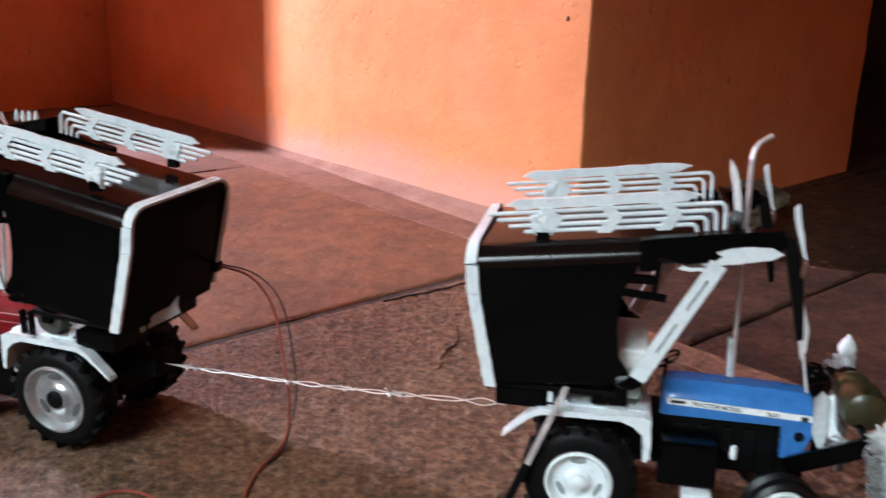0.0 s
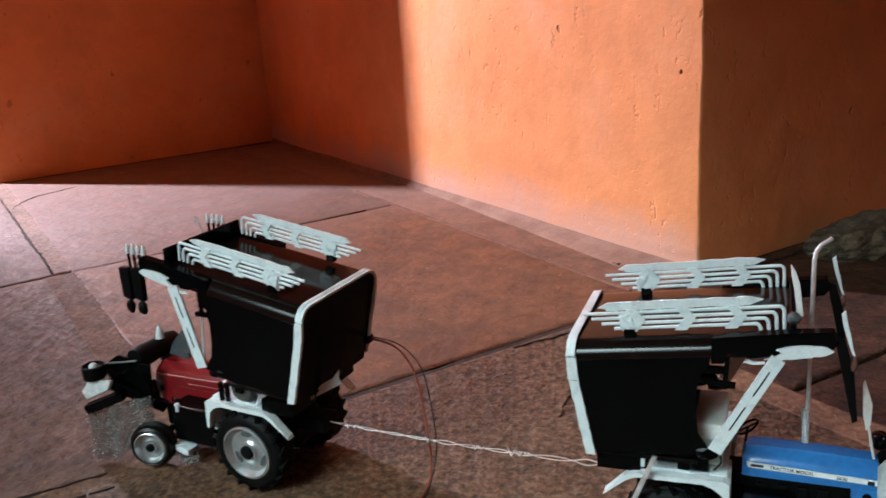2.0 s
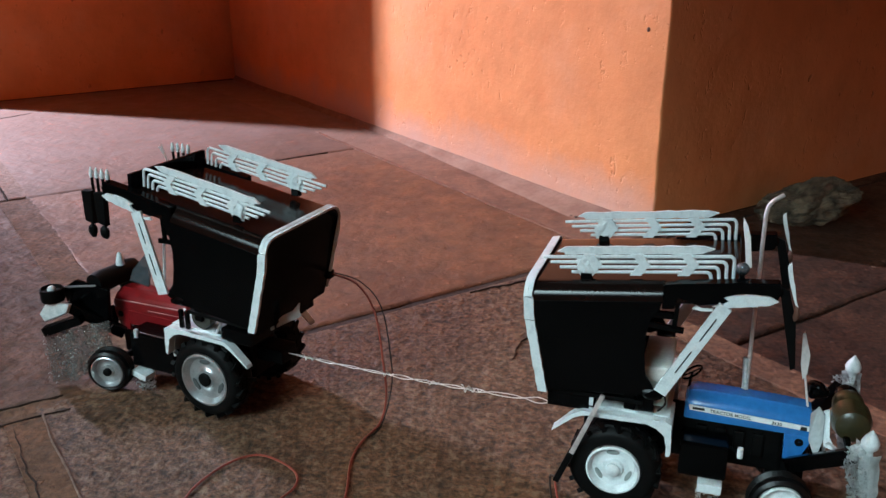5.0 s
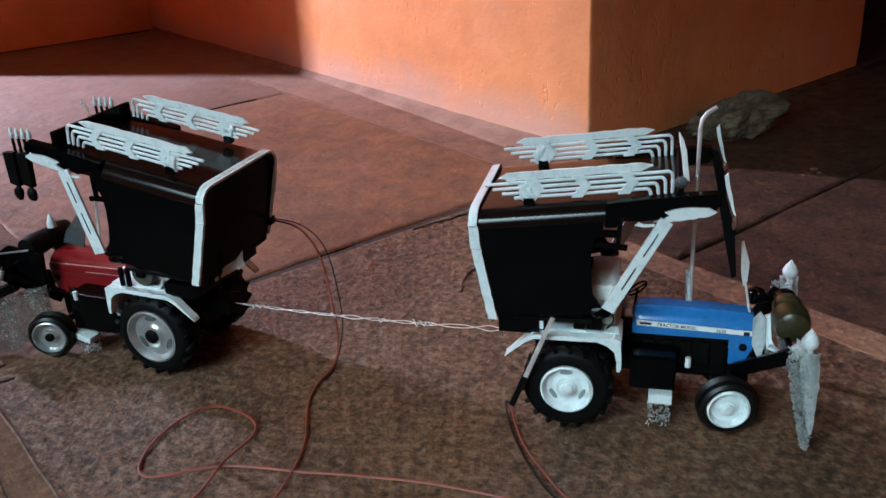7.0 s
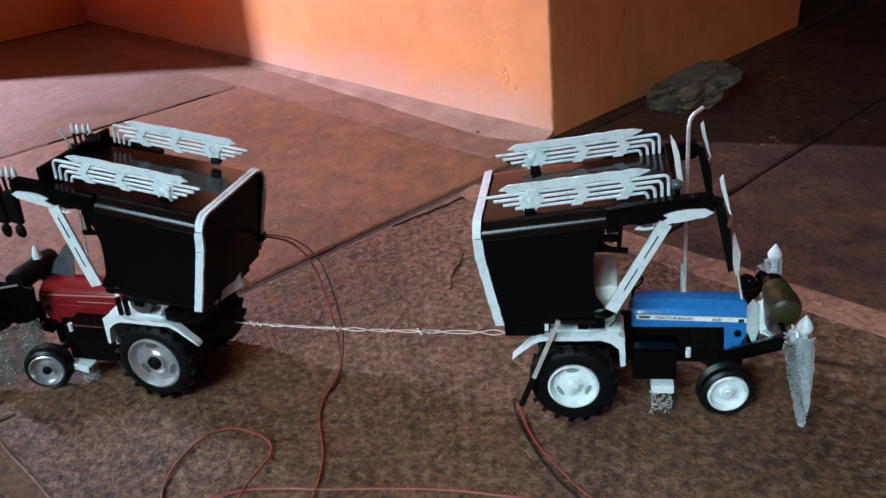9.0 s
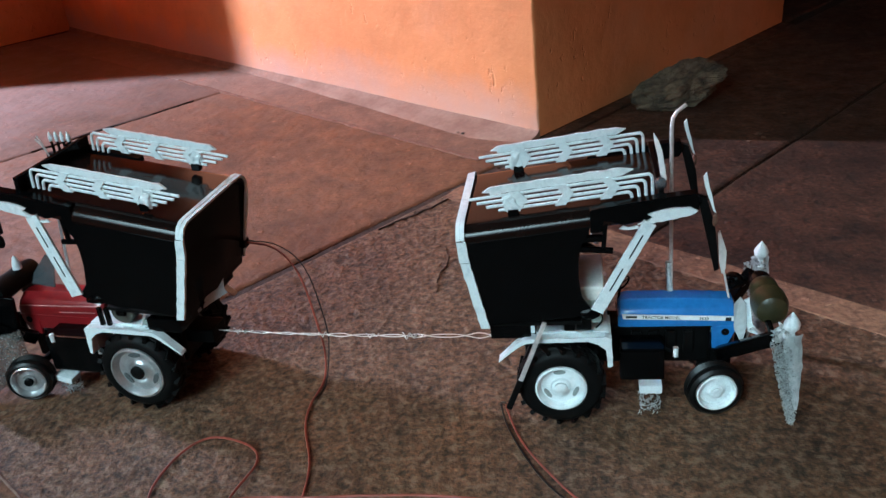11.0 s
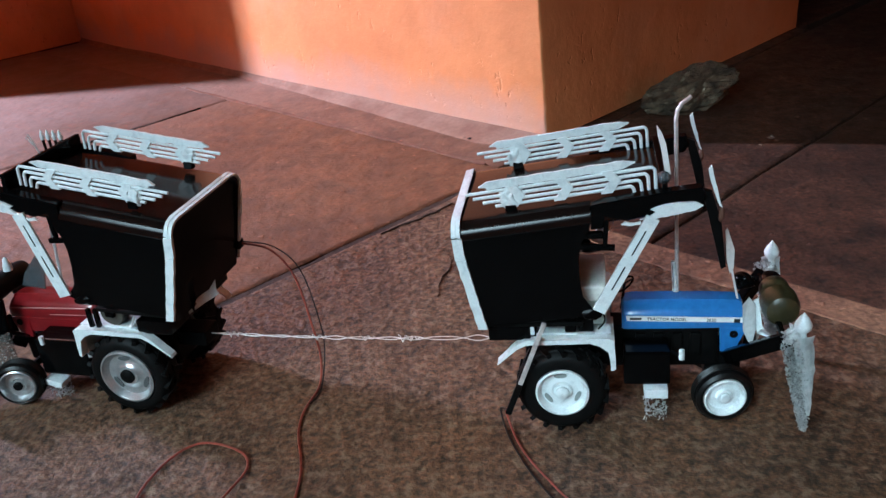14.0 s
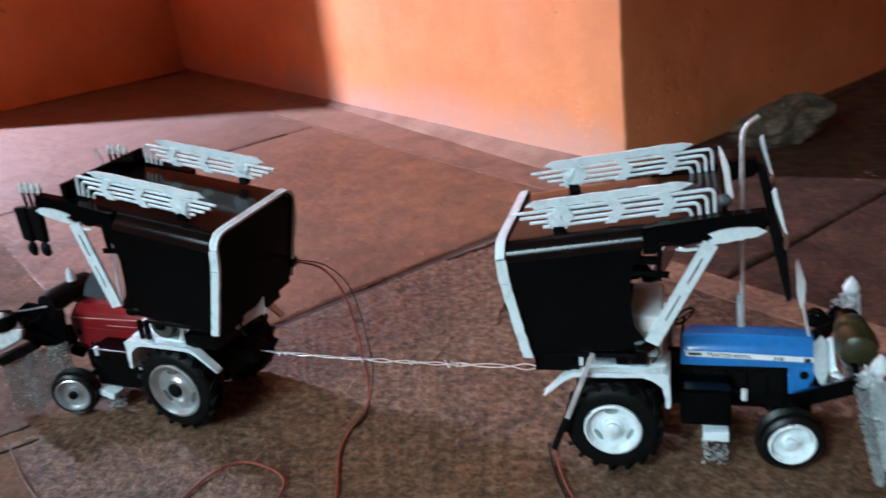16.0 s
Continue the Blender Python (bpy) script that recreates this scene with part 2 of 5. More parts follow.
M_ROOF = worn("black_roof_sheet", (0.010, 0.005, 0.0042), (0.006, 0.0036, 0.003), 50, 0.13, bump=0.08, dist=0.0005)
M_MATT = worn("matt_black_plastic", (0.0038, 0.0036, 0.0036), (0.002, 0.002, 0.002), 80, 0.5, bump=0.3, dist=0.0004)
M_TYRE = worn("black_rubber", (0.0040, 0.0038, 0.0038), (0.002, 0.002, 0.002), 70, 0.55, bump=0.3, dist=0.0004)
M_TREAD = worn("shiny_black_rubber", (0.0042, 0.0040, 0.0040), (0.0024, 0.0022, 0.0022), 70, 0.38, bump=0.2, dist=0.0003)
M_WHITE = worn("brushed_white_paint", (0.77, 0.83, 0.84), (0.58, 0.64, 0.66), 130, 0.45, bump=0.5, dist=0.0006, lo=0.28, hi=0.5)
M_SILVER = worn("silver_plastic", (0.62, 0.64, 0.65), (0.45, 0.47, 0.48), 80, 0.3, metal=0.75, bump=0.1)
M_STEEL = worn("bent_steel_wire", (0.92, 0.86, 0.84), (0.62, 0.56, 0.54), 120, 0.32, metal=0.5, bump=0.2)
M_BLUE = worn("blue_gloss_plastic", (0.024, 0.195, 0.52), (0.018, 0.165, 0.46), 25, 0.26, coat=0.5, bump=0.05, dist=0.0003)
M_RED = worn("dark_red_gloss_plastic", (0.26, 0.011, 0.014), (0.19, 0.008, 0.010), 25, 0.28, coat=0.4, bump=0.05, dist=0.0003)
M_SEAT = worn("pale_green_plastic", (0.50, 0.60, 0.55), (0.42, 0.52, 0.47), 40, 0.5, bump=0.1)
M_CREAM = worn("cream_plastic", (0.82, 0.80, 0.75), (0.72, 0.70, 0.65), 40, 0.5, bump=0.1)
M_TANK = worn("dull_olive_grey_plastic", (0.060, 0.055, 0.042), (0.036, 0.033, 0.026), 60, 0.5, bump=0.2)
M_OLIVE = worn("olive_brown_plastic", (0.055, 0.045, 0.018), (0.03, 0.026, 0.012), 60, 0.3, coat=0.3, bump=0.3, dist=0.0008)
M_LABEL = worn("white_sticker", (0.92, 0.94, 0.94), (0.84, 0.86, 0.86), 40, 0.4, bump=0.05)
M_INK = worn("black_ink", (0.02, 0.02, 0.02), (0.012, 0.012, 0.012), 40, 0.5, bump=0.05)
M_REDWIRE = worn("red_cable_sheath", (0.34, 0.062, 0.036), (0.22, 0.038, 0.024), 60, 0.45, bump=0.1)
M_BLACKWIRE = worn("black_cable_sheath", (0.010, 0.006, 0.005), (0.006, 0.004, 0.004), 60, 0.45, bump=0.1)
M_BROWN = worn("rusty_brown_metal", (0.16, 0.06, 0.035), (0.08, 0.03, 0.02), 60, 0.6, bump=0.3)
M_WOOD = worn("dark_brown_wood_and_wall", (0.12, 0.06, 0.035), (0.07, 0.035, 0.02), 9, 0.6, bump=0.3)


def clear_plastic(name, tint, alpha):
    m, nt, b = material(name, 0.12)
    n = noise_of(nt, 160, 3)
    col = ramp_of(nt, n.outputs["Fac"], [(0.3, tuple(c * 0.7 for c in tint)), (0.7, tint)]).outputs[0]
    nt.links.new(col, b.inputs["Base Color"])
    b.inputs["Alpha"].default_value = alpha
    b.inputs["Specular IOR Level"].default_value = 0.9
    bump_of(nt, b, n.outputs["Fac"], 0.7, 0.002)
    return m


for m, level in ((M_BLACK, 0.09), (M_ROOF, 0.2), (M_MATT, 0.1), (M_TYRE, 0.13), (M_TREAD, 0.28)):
    m.node_tree.nodes["Principled BSDF"].inputs["Specular IOR Level"].default_value = level
M_CLEAR = clear_plastic("clear_plastic_sheet", (0.80, 0.85, 0.86), 0.72)
M_FRINGE = clear_plastic("clear_plastic_threads", (0.36, 0.375, 0.37), 0.36)
M_TINSEL = worn("silver_tinsel_film", (0.97, 0.99, 0.99), (0.62, 0.67, 0.66), 260, 0.18, metal=0.12, bump=0.8, dist=0.002)
M_GREY = clear_plastic("smoky_plastic_sheet", (0.10, 0.11, 0.12), 0.72)
M_FILM = clear_plastic("thin_clear_film", (0.235, 0.22, 0.20), 0.64)
# two greys painted for the shade inside the rim slots
M_SLOT = worn("slot_shade_grey", (0.30, 0.33, 0.32), (0.22, 0.25, 0.24), 60, 0.6, bump=0.1)
M_SHADE = worn("slot_shade_dark", (0.10, 0.105, 0.105), (0.06, 0.064, 0.064), 60, 0.5, bump=0.1)
M_LEAF = worn("pinkish_white_plastic", (0.78, 0.74, 0.72), (0.66, 0.62, 0.60), 40, 0.5, bump=0.1)
# pale plaster colour with strong daylight put into it
M_REVEAL = worn("daylit_pale_plaster", (0.80, 0.62, 0.52), (0.66, 0.46, 0.36), 30, 0.85, bump=0.4, dist=0.002)
M_PINLINE = worn("faded_pink_line", (0.55, 0.25, 0.24), (0.42, 0.16, 0.16), 90, 0.4, bump=0.1)
M_FOIL = worn("crumpled_white_film", (0.86, 0.89, 0.89), (0.60, 0.66, 0.66), 150, 0.3, bump=0.6, dist=0.0012)


# ---------------------------------------------------------------- mesh helpers
def part(name, bm, mat, parent=None, label="", smooth=False):
    me = bpy.data.meshes.new(name)
    bmesh.ops.recalc_face_normals(bm, faces=bm.faces[:])
    bm.to_mesh(me)
    bm.free()
    me.materials.append(mat)
    if smooth:
        for p in me.polygons:
            p.use_smooth = True
        me.set_sharp_from_angle(angle=radians(38))
    ob = new(name, me)
    if parent is not None:
        ob.parent = parent
    if label:
        ob["label"] = label
    return ob


def thing(name, m, label, category, group="", kind=""):
    ob = new(name)
    ob.empty_display_size = 0.02
    ob.matrix_world = m
    return tagged(ob, label, category, group, kind)


def box(bm, x0, x1, y0, y1, z0, z1, bevel=0.0, m=None):
    r = bmesh.ops.create_cube(bm, size=1.0)
    vs = r["verts"]
    bmesh.ops.scale(bm, vec=(x1 - x0, y1 - y0, z1 - z0), verts=vs)
    bmesh.ops.translate(bm, vec=((x0 + x1) / 2, (y0 + y1) / 2, (z0 + z1) / 2), verts=vs)
    if m is not None:
        bmesh.ops.transform(bm, matrix=m, verts=vs)
    if bevel:
        es = list({e for v in vs for e in v.link_edges})
        bmesh.ops.bevel(bm, geom=es, offset=bevel, segments=2, affect="EDGES", profile=0.6)
    return bm


def cube(*a, **k):
    return box(bmesh.new(), *a, **k)


def slab_of(pts, push, bevel=0.0):
    """A flat outline given by points, thickened by the vector push."""
    bm = bmesh.new()
    vs = [bm.verts.new(p) for p in pts]
    f = bm.faces.new(vs)
    r = bmesh.ops.extrude_face_region(bm, geom=[f])
    bmesh.ops.translate(bm, vec=push, verts=[g for g in r["geom"] if isinstance(g, bmesh.types.BMVert)])
    if bevel:
        bmesh.ops.bevel(bm, geom=bm.edges[:], offset=bevel, segments=1, affect="EDGES")
    return bm


def ragged(xz, seed, amp=0.0005, step=0.004):
    """The outline with its edges broken into short, uneven runs, as brushed by hand."""
    out = []
    for i, p in enumerate(xz):
        q = xz[(i + 1) % len(xz)]
        L = math.hypot(q[0] - p[0], q[1] - p[1])
        n = max(1, int(L / step))
        for k in range(n):
            x, z = p[0] + (q[0] - p[0]) * k / n, p[1] + (q[1] - p[1]) * k / n
            w = Vector((x * 700, z * 700, seed))
            out.append((x + amp * noise.noise(w), z + amp * noise.noise(w + Vector((5, 9, 2)))))
    return out


def side_plate(xz, y0, y1, bevel=0.0):
    return slab_of([(x, y0, z) for x, z in xz], (0, y1 - y0, 0), bevel)


def tube(pts, r, sides=8, bm=None, taper=None, smooth=0):
    """A round rod along points; smooth: how many points are laid between two by a flowing curve."""
    bm = bm or bmesh.new()
    P = [Vector(p) for p in pts]
    if smooth:
        Q = []
        for i in range(len(P) - 1):
            a, b, c, d = P[max(i - 1, 0)], P[i], P[i + 1], P[min(i + 2, len(P) - 1)]
            for k in range(smooth):
                t = k / smooth
                Q.append(0.5 * ((2 * b) + (c - a) * t + (2 * a - 5 * b + 4 * c - d) * t * t + (3 * b - a - 3 * c + d) * t ** 3))
        P = Q + [P[-1]]
    rings, n = [], None
    for i, p in enumerate(P):
        d = (P[min(i + 1, len(P) - 1)] - P[max(i - 1, 0)]).normalized()
        if n is None:
            n = d.orthogonal().normalized()
        n = (n - d * n.dot(d)).normalized()
        b = d.cross(n)
        rr = r if taper is None else r + (taper - r) * i / (len(P) - 1)
        rings.append([bm.verts.new(p + (n * math.cos(2 * math.pi * k / sides) + b * math.sin(2 * math.pi * k / sides)) * rr) for k in range(sides)])
    for a, b in zip(rings, rings[1:]):
        for k in range(sides):
            bm.faces.new((a[k], a[(k + 1) % sides], b[(k + 1) % sides], b[k]))
    bm.faces.new(rings[0][::-1])
    bm.faces.new(rings[-1])
    return bm


def lathe(profile, m, sides=32, bm=None, closed=True):
    """Turns (radius, height) points about the z axis of the pose m."""
    bm = bm or bmesh.new()
    rings = []
    for r, h in profile:
        rings.append([bm.verts.new(m @ Vector((r * math.cos(2 * math.pi * k / sides), r * math.sin(2 * math.pi * k / sides), h))) for k in range(sides)])
    loop = list(zip(rings, rings[1:])) + ([(rings[-1], rings[0])] if closed else [])
    for a, b in loop:
        for k in range(sides):
            bm.faces.new((a[k], a[(k + 1) % sides], b[(k + 1) % sides], b[k]))
    if not closed:
        bm.faces.new(rings[0][::-1])
        bm.faces.new(rings[-1])
    return bm


def bar(p, q, w, h, side=(0, 1, 0), bm=None, bevel=0.0):
    """A flat bar from p to q: w across in the plane, h thick along side."""
    p, q, s = Vector(p), Vector(q), Vector(side).normalized()
    d = (q - p).normalized()
    s = (s - d * s.dot(d)).normalized()
    c = d.cross(s)
    m = Matrix.Translation((p + q) / 2) @ Matrix((d, s, c)).transposed().to_4x4()
    L = (q - p).length / 2
    return box(bm or bmesh.new(), -L, L, -h / 2, h / 2, -w / 2, w / 2, bevel, m)


def blob(center, radius, scale=(1, 1, 1), rough=0.15, freq=30, sub=3, bm=None, seed=0):
    bm = bm or bmesh.new()
    r = bmesh.ops.create_icosphere(bm, subdivisions=sub, radius=1.0)
    for v in r["verts"]:
        k = 1 + rough * noise.noise(v.co * freq * radius + Vector((seed * 7.1, seed, 3)))
        v.co = Vector(center) + Vector((v.co.x * scale[0], v.co.y * scale[1], v.co.z * scale[2])) * radius * k
    return bm


# ---------------------------------------------------------------- the place
def wall_block(name, outline, z0, z1, mat, r=0.004):
    """A wall over an outline in plan axes, its corners rounded and its faces slightly wavy like hand-laid plaster."""
    ring = []
    n = len(outline)
    for i in range(n):
        p, c, q = (Vector(outline[(i + k) % n]) for k in (-1, 0, 1))
        a, b = (p - c).normalized(), (q - c).normalized()
        for k in range(5):
            t = k / 4
            ring.append(c + (a * (1 - t) ** 2 + b * t ** 2) * r)
        L = (q - c).length - 2 * r
        cuts = max(1, min(24, int(L / 0.08)))
        for k in range(1, cuts):
            ring.append(c + b * (r + L * k / cuts))
    levels = [z0, z0 + 0.02] + [z0 + 0.02 + (z1 - z0 - 0.02) * (k / 90) ** 1.6 for k in range(1, 91)]
    bm = bmesh.new()
    rows = []
    for z in levels:
        row = []
        for c in ring:
            p = Vector((c.x, c.y, z))
            w = Vector((noise.noise(p * 3.1), noise.noise(p * 3.1 + Vector((9, 2, 5))), 0)) * 0.0016
            w += Vector((noise.noise(p * 12), noise.noise(p * 12 + Vector((4, 8, 1))), 0)) * 0.0012
            w += Vector((noise.noise(p * 55), noise.noise(p * 55 + Vector((7, 3, 6))), 0)) * 0.0011
            row.append(bm.verts.new(plan(c.x + w.x, c.y + w.y, z)))
        rows.append(row)
    m = len(ring)
    for a, b in zip(rows, rows[1:]):
        for k in range(m):
            bm.faces.new((a[k], a[(k + 1) % m], b[(k + 1) % m], b[k]))
    bm.faces.new(rows[0][::-1])
    bm.faces.new(rows[-1])
    ob = part(name, bm, mat, smooth=True)
    return tagged(ob, kind="structure")


def rect(u0, u1, v0, v1):
    return [(u0, v0), (u1, v0), (u1, v1), (u0, v1)]


CEIL = 2.6
# DOOR_B, an unseen jamb, is placed to cut off the doorway lamp's light
DOOR_A, DOOR_B, BACK = -0.7593, -1.103, 1.674
WALLS = [
    ("wall_back", DOOR_A, 0.24, BACK + 0.003, BACK + 0.25, 0, CEIL),
    ("wall_over_door", DOOR_B + 0.003, DOOR_A - 0.003, BACK + 0.003, BACK + 0.25, 2.1, CEIL),
    ("wall_beyond_door", -2.4, DOOR_B, BACK + 0.003, BACK + 0.25, 0, CEIL),
    # closing walls; the orange ones are there to bounce warm light
    ("wall_south", -3.0, 3.0, -2.6, -2.4, 0, CEIL), ("wall_east", 3.0, 3.2, -2.6, 2.2, 0, CEIL),
    ("wall_far", 0.243, 3.0, 2.2, 2.4, 0, CEIL),
    # unseen wall; its gap is placed to suit the added fill lamp
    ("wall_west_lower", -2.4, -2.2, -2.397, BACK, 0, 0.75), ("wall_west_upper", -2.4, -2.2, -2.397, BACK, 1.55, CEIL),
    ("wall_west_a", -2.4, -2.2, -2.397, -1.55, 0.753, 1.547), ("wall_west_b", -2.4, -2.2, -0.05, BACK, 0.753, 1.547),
]
WALL_LABELS = {"wall_back": "orange limewashed plaster wall beside the open doorway"}
tagged(wall_block("wall_corner", [(0, 0.004), (0.79, 0.004), (0.79, 0.24), (0.24, 0.24), (0.24, BACK), (0, BACK)], 0, CEIL, M_WALL), "orange limewashed plaster wall corner with daylight on one face", "wall")
# east and far walls darkened in colour to cut bounce and reflections
for nm, u0, u1, v0, v1, z0, z1 in WALLS:
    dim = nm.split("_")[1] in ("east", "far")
    tagged(wall_block(nm, rect(u0, u1, v0, v1), z0, z1, M_WOOD if dim else M_WALL), WALL_LABELS.get(nm, "dark brown wall, darkened to cut bounced light" if dim else "plain orange limewashed plaster wall"), "wall")
ROT = Matrix.Translation((KX, KY, 0)) @ Matrix.Rotation(TURN, 4, "Z")
tagged(part("ceiling", cube(-3.0, 3.2, -2.6, 2.4, CEIL + 0.003, CEIL + 0.1, m=ROT), M_CEIL), "unseen dark ceiling that cuts bounced light", "ceiling", kind="structure")
tagged(part("ground", cube(-40, 40, -40, 40, -0.3, -0.05), M_EARTH), "bare brown earth outside", "ground", kind="structure")
# dark shell outside, mostly unseen, added round the doorway lamp; one narrow outer gap
HIGH = 4.0
OUTER_SHELL = [("wall_porch_side", [(-0.72, BACK + 0.5), (-0.5, BACK + 0.5), (-0.5, 4.9), (-0.72, 4.9)], -0.05)]
for nm, out, z0 in OUTER_SHELL:
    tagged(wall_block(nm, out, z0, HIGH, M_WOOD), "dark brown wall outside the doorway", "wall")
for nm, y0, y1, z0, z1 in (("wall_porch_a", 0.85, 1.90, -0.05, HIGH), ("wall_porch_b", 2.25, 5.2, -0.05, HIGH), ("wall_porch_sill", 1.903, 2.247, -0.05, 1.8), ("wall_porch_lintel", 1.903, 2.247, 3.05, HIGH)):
    tagged(part(nm, cube(-3.25, -3.08, y0, y1, z0, z1), M_WOOD), "added dark brown wall outside, beside a narrow gap", "wall", kind="structure")
tagged(part("wall_shell_end", cube(-4.15, -1.5, 5.203, 5.4, -0.05, HIGH), M_WOOD), "added dark brown wall outside", "wall", kind="structure")
tagged(part("ceiling_shell", cube(-4.15, -0.9, 1.2, 5.4, HIGH + 0.003, HIGH + 0.1), M_CEIL), "added dark brown roof over the outside walls", "ceiling", kind="structure")

tagged(part("door_frame", cube(DOOR_A - 0.012, DOOR_A + 0.002, BACK + 0.205, BACK + 0.262, 0.0, 2.085, bevel=0.002, m=ROT), M_WOOD), "dark brown wooden door frame in the open doorway", "door frame", kind="structure")
# added lining whose pale colour imitates daylight on the jamb
tagged(part("door_reveal", cube(DOOR_A - 0.005, DOOR_A + 0.002, BACK + 0.010, BACK + 0.203, 0.0, 2.085, bevel=0.002, m=ROT), M_REVEAL), "pale doorway lining, coloured like a daylit jamb", "door reveal", kind="structure")
floor = part("floor", cube(-3.0, 3.2, -2.6, BACK + 0.25, -0.05, -0.006, m=ROT), M_JOINT)
tagged(floor, "rough brown stone slab floor with mortar joints", "floor", kind="structure")

# ---------------------------------------------------------------- tractors
ROOF0, SLOPE = 0.184, 0.12


def roof_z(x):
    return ROOF0 + SLOPE * (x + 0.072)


def wheel(name, tractor, x, yout, side, R, width, rim_r, z, rim_mat, lugs, label, steer=0.0):
    """A toy tyre with moulded lugs, a dished rim and a hub. side: +1 or -1, the way its outer face looks."""
    m = pose(x, yout * side, z) @ Matrix.Rotation(radians(-90 * side), 4, "X")
    # local z looks outward, the wheel lies from -width to 0
    prof = [(rim_r, -0.003), (rim_r + 0.0012, 0.0), (R * 0.80, 0.0004), (R * 0.9, -0.0015), (R * 0.955, -0.005), (R * 0.94, -0.006), (R * 0.94, -0.0068), (R * 0.965, -0.0076), (R * 0.965, -width / 2), (R * 0.945, -width / 2 - 0.0005), (R * 0.965, -width / 2 - 0.0016),
            (R * 0.955, -width + 0.005), (R * 0.9, -width + 0.0015), (R * 0.8, -width), (rim_r, -width + 0.002)]
    if not lugs:
        prof[6:12] = [(R * (0.93 if k % 2 else 0.97), -width * (0.25 + 0.058 * k)) for k in range(10)]
    tyre = part(name, lathe(prof, m, 40), M_TYRE if lugs else M_TREAD, tractor, label, smooth=bool(lugs))
    if steer:
        hub_at = Matrix.Translation((x, yout * side, z))
        tyre.matrix_basis = hub_at @ Matrix.Rotation(radians(steer), 4, "Z") @ hub_at.inverted()
    lug_mesh = None
    for k in range(lugs):
        for half in (0, 1):
            ang = 2 * math.pi * (k + 0.5 * half) / lugs
            h = -width * 0.26 if half else -width * 0.74
            lm = m @ Matrix.Rotation(ang, 4, "Z") @ Matrix.Translation((R * 0.94, 0, h)) @ Matrix.Rotation(0.5 if half else -0.5, 4, "X")
            if lug_mesh is None:
                first = part("tread_lug", cube(-R * 0.05, R * 0.05, -R * 0.048, R * 0.045, -width * 0.27, width * 0.27), M_TYRE, tyre)
                lug_mesh, lug = first.data, first
            else:
                lug = new("tread_lug", lug_mesh)
                lug.parent = tyre
            lug.matrix_basis = lm
    rimp = [(rim_r, -0.004), (rim_r, 0.0005), (rim_r * 0.93, 0.0012), (rim_r * 0.86, -0.001), (rim_r * 0.78, -0.0045), (rim_r * 0.6, -0.005), (rim_r * 0.4, -0.0035), (rim_r * 0.34, -0.0015), (0.0004, -0.001), (0.0004, -0.006)]
    part("rim", lathe(rimp, m, 40), rim_mat, tyre, smooth=True)
    hubp = [(rim_r * 0.26, -0.003), (rim_r * 0.25, 0.0005), (rim_r * 0.19, 0.0014), (0.0004, 0.0016), (0.0004, -0.004)]
    part("hub", lathe(hubp, m, 20), M_MATT if rim_mat is M_SILVER else M_WHITE, tyre, smooth=True)
    if R > 0.03:
        for k in range(3):
            a = radians(90 + 120 * k + (4 if side < 0 else 184))
            c = Vector((math.cos(a), math.sin(a), 0)) * rim_r * 0.63
            sm = m @ Matrix.Translation((c.x, c.y, -0.0046)) @ Matrix.Rotation(a + math.pi / 2, 4, "Z") @ Matrix.Diagonal((1.0, 0.36, 1, 1))
            part("rim_slot", lathe([(rim_r * 0.24, -0.002), (rim_r * 0.24, 0.0008), (0.0004, 0.0008), (0.0004, -0.002)], sm, 18), M_SHADE if rim_mat is M_SILVER else M_SLOT, tyre, "rim slot, a disc coloured as shade")
    return tyre


